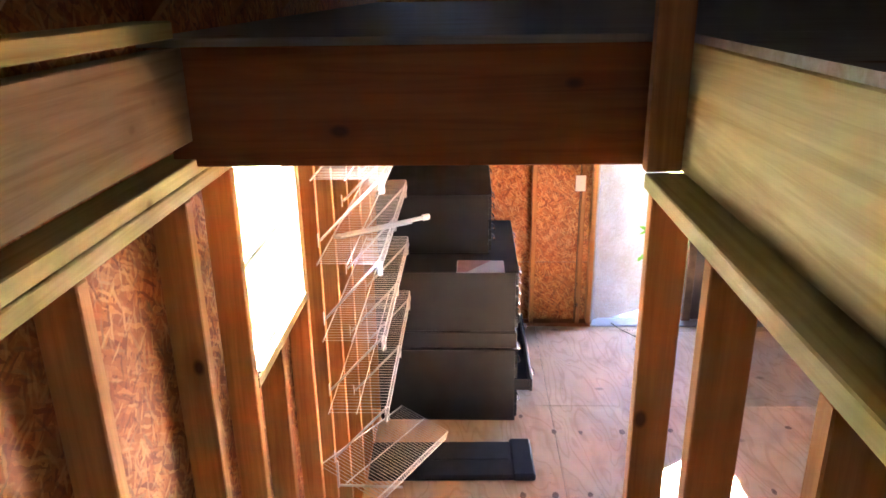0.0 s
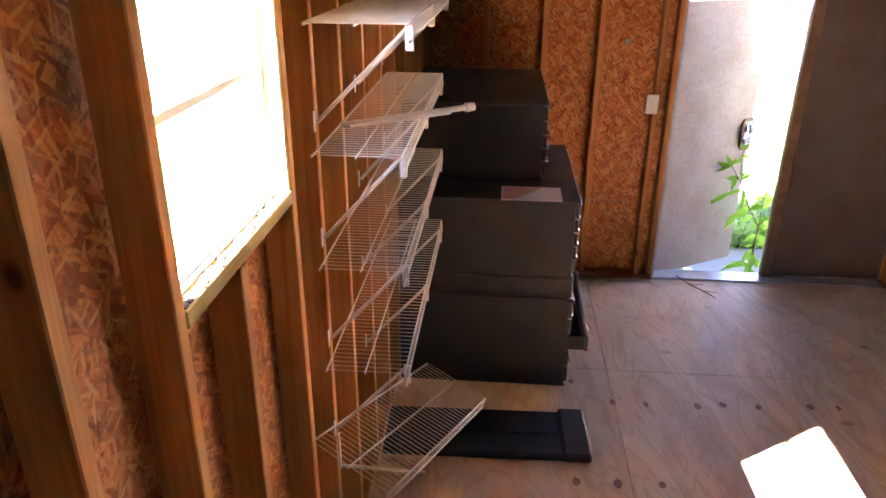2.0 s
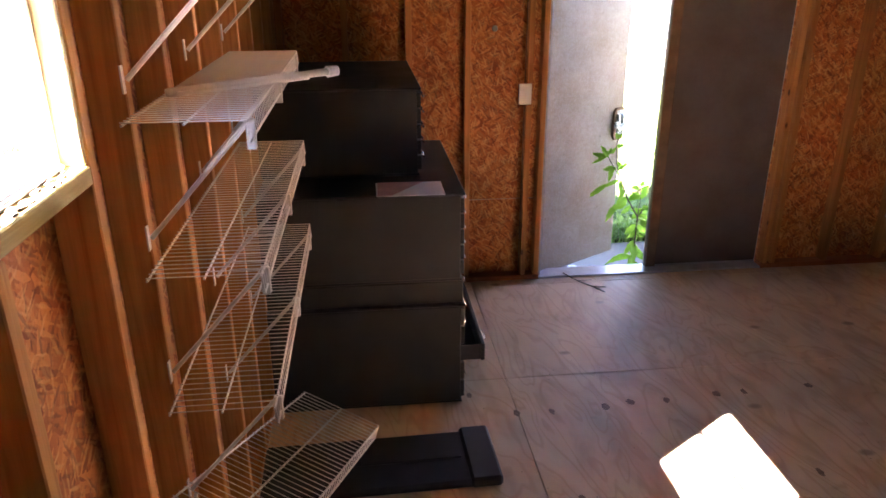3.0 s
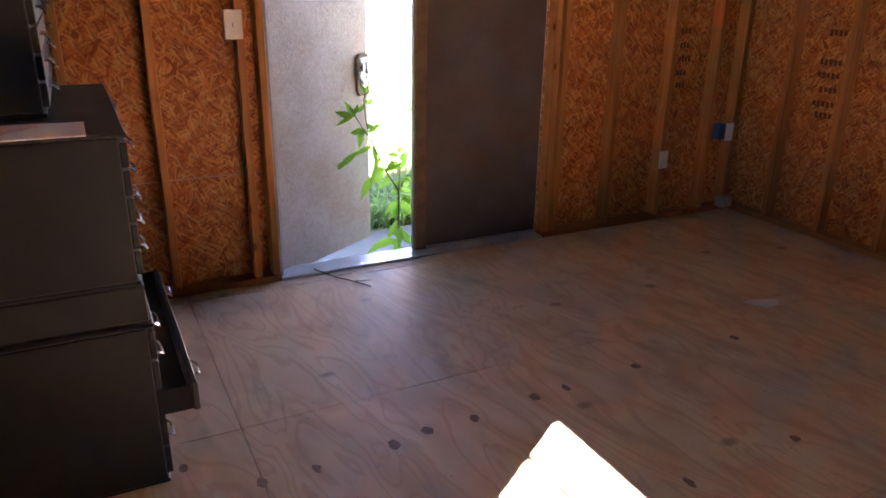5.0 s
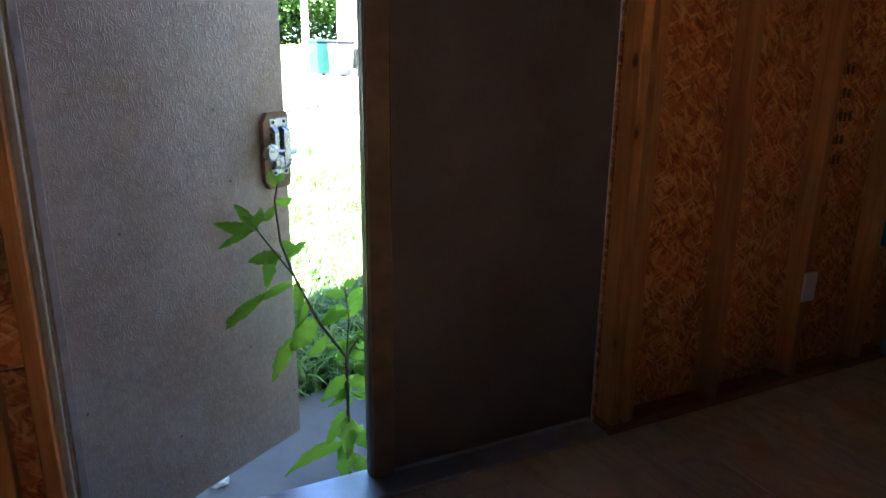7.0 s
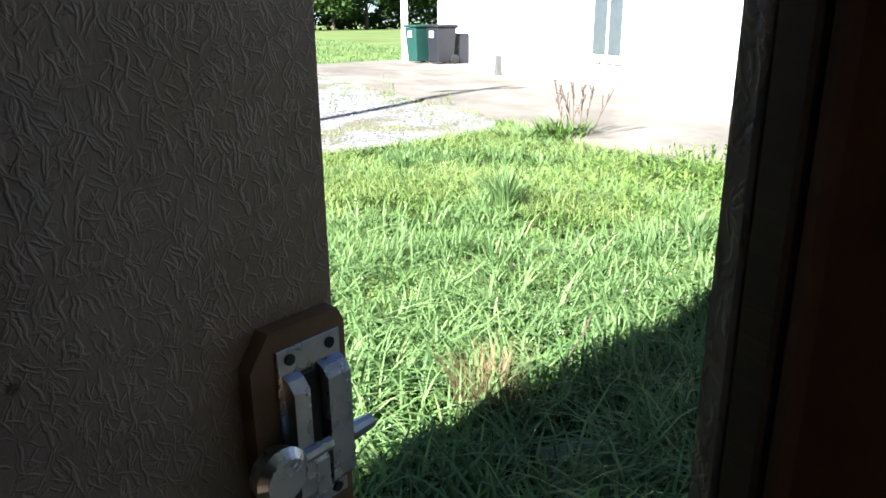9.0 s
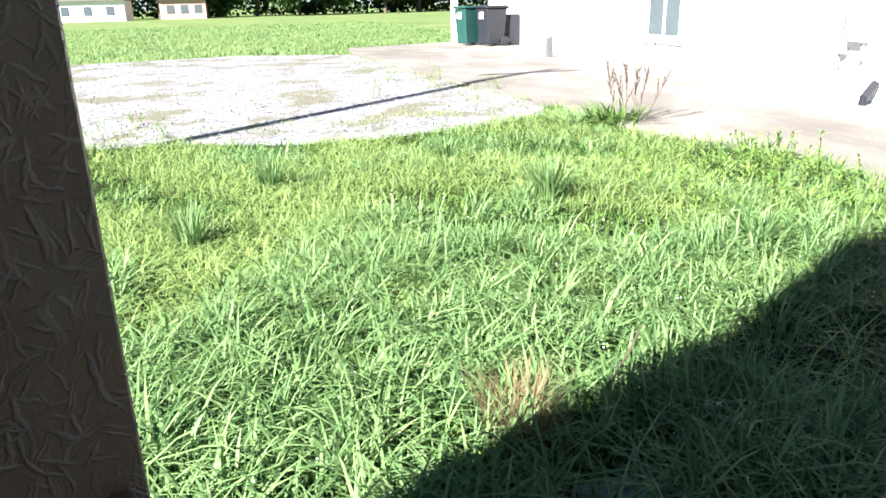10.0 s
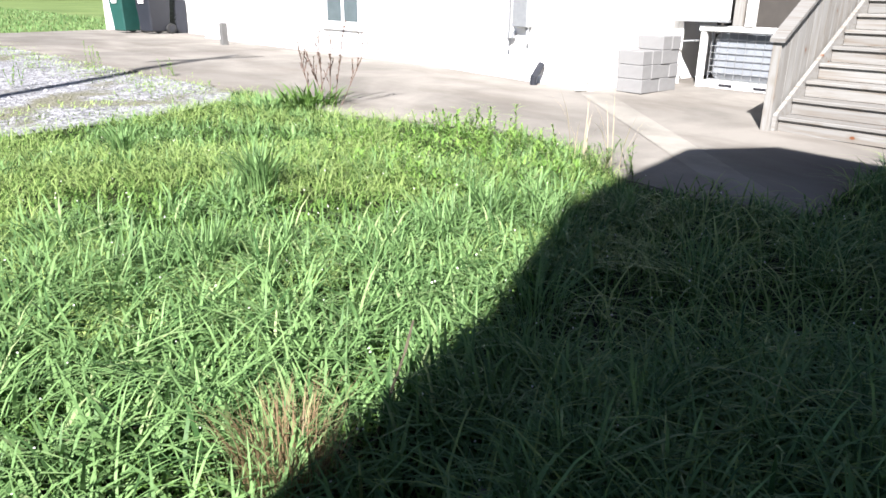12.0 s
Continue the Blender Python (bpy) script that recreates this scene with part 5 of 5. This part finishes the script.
for y, z0, z1, r in ((14.42, 0.45, 1.2, 0.02), (14.36, 0.62, 0.70, 0.06), (14.05, 0.55, 0.76, 0.025)):
    bm = bmesh.new()
    add_rod(bm, (HX - 0.06, y, z0), (HX - 0.06, y, z1), r, sides=10)
    part("conduit", bm, GALV, meter)
bm = bmesh.new()
add_rod(bm, (HX - 0.05, 13.75, 0.30), (HX - 0.20, 13.75, 0.12), 0.05, sides=10)
add_rod(bm, (HX - 0.20, 13.75, 0.14), (HX - 0.20, 13.75, 0.02), 0.05, sides=10)
part("vent_pipe", bm, BIN_GREY, house, "dark elbow vent pipe near the ground")
bm = bmesh.new()
add_box(bm, HX - 0.09, HX - 0.004, 12.93, 13.02, 0.12, 3.0, 0.008)
add_box(bm, HX - 0.2, HX - 0.06, 12.93, 13.02, 0.02, 0.13, 0.008)
part("downspout", bm, VINYL, house, "white downspout with elbow")
box("skirt_line", HX - 0.02, HX - 0.002, 13.1, 25.6, -0.02, 0.10, STUCCO, house)

post = tagged(box("concrete_post", 9.02, 9.16, 22.66, 22.80, 0.0, 0.56, POST_GREY, bevel=0.012), "short grey concrete post beside the house", "post")


def wheelie_bin(x, y, material, label, turn):
    t = thing("wheelie_bin", label, "bin", (0, 0, 0), "bins beside the house")
    bm = bmesh.new()
    add_box(bm, -0.33, 0.33, -0.36, 0.36, 0.06, 1.10, 0.03)
    for v in bm.verts:
        k = 0.80 + 0.20 * (v.co.z - 0.06) / 1.04
        v.co.x, v.co.y = v.co.x * k, v.co.y * k
    part("body", bm, material, t)
    bm = bmesh.new()
    add_box(bm, -0.36, 0.36, -0.40, 0.40, 1.105, 1.19, 0.03)
    add_box(bm, -0.30, 0.30, 0.40, 0.46, 1.08, 1.14, 0.015)
    part("lid", bm, material, t)
    for s in (-1, 1):
        bm = bmesh.new()
        add_rod(bm, (s * 0.27, 0.30, 0.14), (s * 0.34, 0.30, 0.14), 0.14, sides=20)
        wheel = part("wheel", bm, RUBBER, t)
        bm = bmesh.new()
        add_rod(bm, (s * 0.341, 0.30, 0.14), (s * 0.35, 0.30, 0.14), 0.085, sides=14)
        part("hub", bm, BIN_GREY, wheel)
    bm = bmesh.new()
    add_box(bm, -0.12, 0.12, -0.375, -0.362, 0.80, 1.0, 0.003)
    part("label_patch", bm, PAPER, t, "white printed mark")
    t.matrix_basis = pose(x, y, rise(x, y) + 0.035, 0, 0, turn)
    return t


wheelie_bin(8.95, 28.9, BIN_GREEN, "green plastic wheelie bin with closed lid", -75)
wheelie_bin(9.42, 28.1, BIN_GREY, "dark grey plastic wheelie bin with white mark", -75)
# dark blue grey box with seven slats, between bins and wall
slat_box = thing("air_conditioner", "dark blue grey slatted box behind the bins", "air conditioner", (10.0, 28.3, 0.1))
box("case", 9.99, 10.30, 28.0, 28.6, 0.03, 1.0, BIN_GREY, slat_box, bevel=0.01)
for k in range(7):
    box("louvre", 9.955, 9.988, 28.02, 28.58, 0.12 + 0.12 * k, 0.20 + 0.12 * k, BIN_GREY, slat_box, bevel=0.004)

# ---- concrete blocks, tote and timber stair ----
BLOCK_BM = bmesh.new()
add_box(BLOCK_BM, 0, 0.191, 0, 0.395, 0, 0.173, 0.006)
BLOCK_ME = bpy.data.meshes.new("concrete_block")
BLOCK_BM.to_mesh(BLOCK_ME)
BLOCK_BM.free()
BLOCK_ME.materials.append(BLOCK)
for row in range(4):
    for k in range(4):
        if row == 3 and k < 2:
            continue
        ob = new("concrete_block", BLOCK_ME)
        ob.matrix_basis = pose(10.11 + 0.197 * k, 12.32 + 0.004 * ((row * 7 + k * 3) % 5), rise(10.4, 12.5) + 0.036 + 0.176 * row)
        tagged(ob, "grey concrete block in a stack by the house corner", "concrete block", "stack of concrete blocks")

tote = thing("liquid_tote", "caged grey white plastic liquid tote on a white pallet", "tote", (11.9, 11.75, 0.0))
tz = rise(11.6, 11.9) + 0.03
box("tank", 11.548, 12.4, 11.27, 12.25, tz + 0.12, tz + 0.72, TOTE, tote, bevel=0.06)
for k in range(9):
    y = 11.26 + 1.0 * k / 8
    bm = bmesh.new()
    add_rod(bm, (11.54, y, tz + 0.10), (11.54, y, tz + 0.74), 0.0055, sides=6)
    part("cage_bar", bm, GALV, tote)
for k in range(8):
    z = tz + 0.12 + 0.61 * k / 7
    bm = bmesh.new()
    add_rod(bm, (11.53, 11.25, z), (11.53, 12.27, z), 0.0055, sides=6)
    part("cage_bar", bm, GALV, tote)
box("pallet_rail", 11.50, 11.53, 11.20, 12.30, tz, tz + 0.09, VINYL, tote, bevel=0.006)
box("pallet_deck", 11.531, 12.45, 11.20, 12.30, tz, tz + 0.10, VINYL, tote)
for y0, y1 in ((11.36, 11.56), (11.86, 12.06)):
    box("fork_slot", 11.494, 11.499, y0, y1, tz + 0.025, tz + 0.065, BLACK, tote, "black fork slot", bevel=0.002)
frame_t = thing("tote_shelter", "white timber frame with corrugated sheet over the tote", "shelter", (11.5, 11.85, 0.0))
box("post", 11.42, 11.49, 12.29, 12.37, tz, tz + 0.745, WEATHER_WHITE, frame_t)
box("post", 11.42, 11.49, 11.02, 11.19, tz, tz + 0.745, WEATHER_WHITE, frame_t)
box("lintel", 11.40, 11.50, 10.96, 12.39, tz + 0.75, tz + 0.82, WEATHER_WHITE, frame_t)
for k in range(3):
    box("side_board", 11.44 + 0.004 * (k % 2), 11.47, 12.66 + 0.085 * k, 12.74 + 0.085 * k, tz, tz + 1.3, WEATHER_WHITE, frame_t)
bm = bmesh.new()
wave = [(11.36 + 0.022 * math.cos(k * math.pi / 3), 11.95 + 0.0125 * k, tz + 0.90) for k in range(65)]
for (xa, ya, za), (xb, yb2, zb) in zip(wave, wave[1:]):
    lo = [bm.verts.new(p) for p in ((xa, ya, za), (xb, yb2, zb), (xb, yb2, zb + 1.5), (xa, ya, za + 1.5))]
    bm.faces.new(lo)
bmesh.ops.remove_doubles(bm, verts=bm.verts, dist=0.0005)
bmesh.ops.solidify(bm, geom=bm.faces[:], thickness=0.003)
part("corrugated_sheet", bm, CORRUGATED, frame_t, "grey corrugated metal sheet")
box("sheet_flashing", 11.33, 11.40, 11.94, 12.76, tz + 0.865, tz + 0.895, GALV, frame_t)
box("upright_board", 11.40, 11.44, 11.78, 11.92, tz + 0.825, tz + 2.4, OLD_WOOD_Z, frame_t, "weathered brown board")
box("upright_post", 11.38, 11.45, 11.62, 11.74, tz + 0.825, tz + 2.4, WEATHER_WHITE, frame_t)
# near-black boards stand for the deep shade of the opening behind the tote
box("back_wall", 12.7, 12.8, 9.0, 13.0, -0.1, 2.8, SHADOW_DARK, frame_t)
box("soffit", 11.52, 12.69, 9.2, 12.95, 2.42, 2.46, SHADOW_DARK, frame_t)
bm = bmesh.new()
add_rod(bm, (11.30, 12.40, tz + 0.62), (11.30, 12.62, tz + 0.60), 0.014, sides=10)
add_rod(bm, (11.30, 12.40, tz + 0.62), (11.42, 12.40, tz + 0.62), 0.014, sides=10)
part("pipe", bm, GALV, frame_t)

st_t = thing("deck_stairs", "weathered grey timber stair with closed risers and boarded railing", "stairs", (9.4, 9.65, 0.0))
sz0 = rise(9.5, 9.6) + 0.03
Y0, Y1 = 8.95, 10.17
RISE, RUN, X0 = 0.160, 0.232, 9.33
for k in range(13):
    x, z = X0 + RUN * k, sz0 + RISE * (k + 1)
    box("tread", x - 0.028, x + RUN + 0.01, Y0, Y1 - 0.045, z - 0.036, z, OLD_WOOD_X, st_t, bevel=0.006)
    box("riser", x, x + 0.02, Y0, Y1 - 0.045, z - RISE + 0.002, z - 0.038, OLD_WOOD_X, st_t, bevel=0.003)
slope = RISE / RUN
for y in (Y1 - 0.04, Y0 - 0.045):
    bm = bmesh.new()
    add_poly(bm, [(X0 - 0.05, y, sz0), (X0 - 0.05, y, sz0 + 0.17), (12.5, y, sz0 + 0.17 + slope * (12.5 - X0 + 0.05)), (12.5, y, sz0 + slope * (12.5 - X0) - 0.25), (X0 + 0.3, y, sz0)], (0, 0.04, 0))
    part("stringer", bm, OLD_WOOD_X, st_t)
yb = Y1 + 0.004
box("newel_post", X0 - 0.09, X0 + 0.0, yb, yb + 0.09, sz0 - 0.02, sz0 + 0.86, OLD_WOOD_Z, st_t, bevel=0.006)
bm = bmesh.new()
add_poly(bm, [(X0 - 0.12, yb + 0.11, sz0 + 0.862), (X0 - 0.12, yb + 0.11, sz0 + 0.90), (12.5, yb + 0.11, sz0 + 0.90 + slope * (12.62 - X0)), (12.5, yb + 0.11, sz0 + 0.862 + slope * (12.62 - X0))], (0, -0.15, 0))
part("handrail", bm, OLD_WOOD_X, st_t)
for k in range(23):
    x = X0 + 0.004 + 0.137 * k
    z = sz0 + slope * (x - X0)
    bm = bmesh.new()
    add_poly(bm, [(x, yb + 0.02, z + 0.0), (x + 0.13, yb + 0.02, z + 0.13 * slope), (x + 0.13, yb + 0.02, z + 0.935 + 0.13 * slope), (x, yb + 0.02, z + 0.935)], (0, 0.025, 0))
    part("side_board", bm, OLD_WOOD_Z, st_t)
box("deck_post", 12.3, 12.4, Y1 + 0.2, Y1 + 0.3, sz0, 3.4, OLD_WOOD_Z, st_t)
box("deck_platform", 12.3, 15.0, 8.6, 11.4, 2.0, 2.12, OLD_WOOD_X, st_t)

# ---- far things ----
pole = thing("utility_pole", "tall timber utility pole beside the gravel yard", "pole", (-6.6, 10.06, rise(-6.6, 10.06)))
bm = bmesh.new()
add_rod(bm, (-6.6, 10.06, -0.3), (-6.6, 10.06, 14.4), 0.14, 0.10, 14)
part("shaft", bm, BARK, pole)
box("cross_arm", -7.6, -5.6, 10.0, 10.12, 13.6, 13.72, BARK, pole)


def tree(x, y, h, crown, seed):
    r = np.random.default_rng(seed)
    z0 = rise(x, y)
    t = thing("tree", "broad green tree at the far edge of the field", "tree", (x, y, z0), "trees along the field")
    bm = bmesh.new()
    add_rod(bm, (x, y, z0 - 0.2), (x, y, z0 + h * 0.55), 0.035 * h, 0.02 * h, 8)
    tips = []
    for k in range(9):
        a, f = r.uniform(0, 6.28), r.uniform(0.25, 0.55)
        s = Vector((x, y, z0 + h * f))
        e = s + Vector((math.cos(a) * crown * 0.6, math.sin(a) * crown * 0.6, h * r.uniform(0.1, 0.4)))
        add_rod(bm, s, e, 0.012 * h, 0.004 * h, 5)
        tips.append(e)
    part("trunk", bm, BARK, t)
    n = 3600
    c = np.array([tips[k] for k in r.integers(0, len(tips), n)])
    d = r.normal(0, 1, (n, 3))
    d = d / np.linalg.norm(d, axis=1)[:, None] * (r.uniform(0, 1, n) ** 0.4 * crown * 0.55)[:, None]
    p = c + d * np.array([1, 1, 0.8])
    blades("crown", p[:, 0], p[:, 1], p[:, 2], r.uniform(0.3, 0.7, n), r.uniform(0.3, 0.6, n), r.uniform(0.2, 1.5, n), r.uniform(0, 6.28, n), TREE_LEAF, "", "", parent=t)


for k, (x, y, h, c) in enumerate(((-34, 118, 9, 5), (-24, 122, 7, 4), (-10, 125, 8, 5), (-3, 122, 6, 4), (4, 126, 9, 6), (10, 120, 7, 5), (14, 122, 8, 5), (18, 130, 10, 6), (24, 126, 9, 6), (30, 128, 10, 6), (37, 130, 10, 6), (-44, 125, 9, 6), (-16, 130, 9, 5), (44, 130, 10, 6))):
    tree(x, y, h, c, 40 + k)
hx = rng.uniform(-60, 60, 14000)
hy = rng.uniform(129, 136, 14000)
hz = rng.uniform(0, 1, 14000) ** 0.8 * (4.2 + 1.6 * np.sin(hx * 0.37) + 1.0 * np.sin(hx * 0.91))
blades("hedge", hx, hy, hz, rng.uniform(0.4, 0.9, 14000), rng.uniform(0.3, 0.8, 14000), rng.uniform(0.2, 1.5, 14000), rng.uniform(0, 6.28, 14000), TREE_LEAF, "dark green hedge line along the field's far edge", "hedge")


def far_house(x, y, w, material, label):
    t = thing("far_house", label, "house", (x, y, 0), "houses beyond the field")
    box("wall", x, x + w, y, y + 7, -0.2, 2.6, material, t, bevel=0)
    bm = bmesh.new()
    add_poly(bm, [(x - 0.4, y - 0.4, 2.6), (x - 0.4, y + 7.4, 2.6), (x - 0.4, y + 3.5, 4.4)], (w + 0.8, 0, 0))
    part("roof", bm, ROOF, t)
    for k in range(3):
        box("window", x + w * (0.15 + 0.3 * k), x + w * (0.15 + 0.3 * k) + 1.0, y - 0.03, y - 0.005, 0.8, 1.9, DARK_GLASS, t, bevel=0)


far_house(-22, 112, 9, STUCCO, "pale low house far beyond the field")
far_house(-9, 115, 6, BRICK_HOUSE, "brick house far beyond the field")
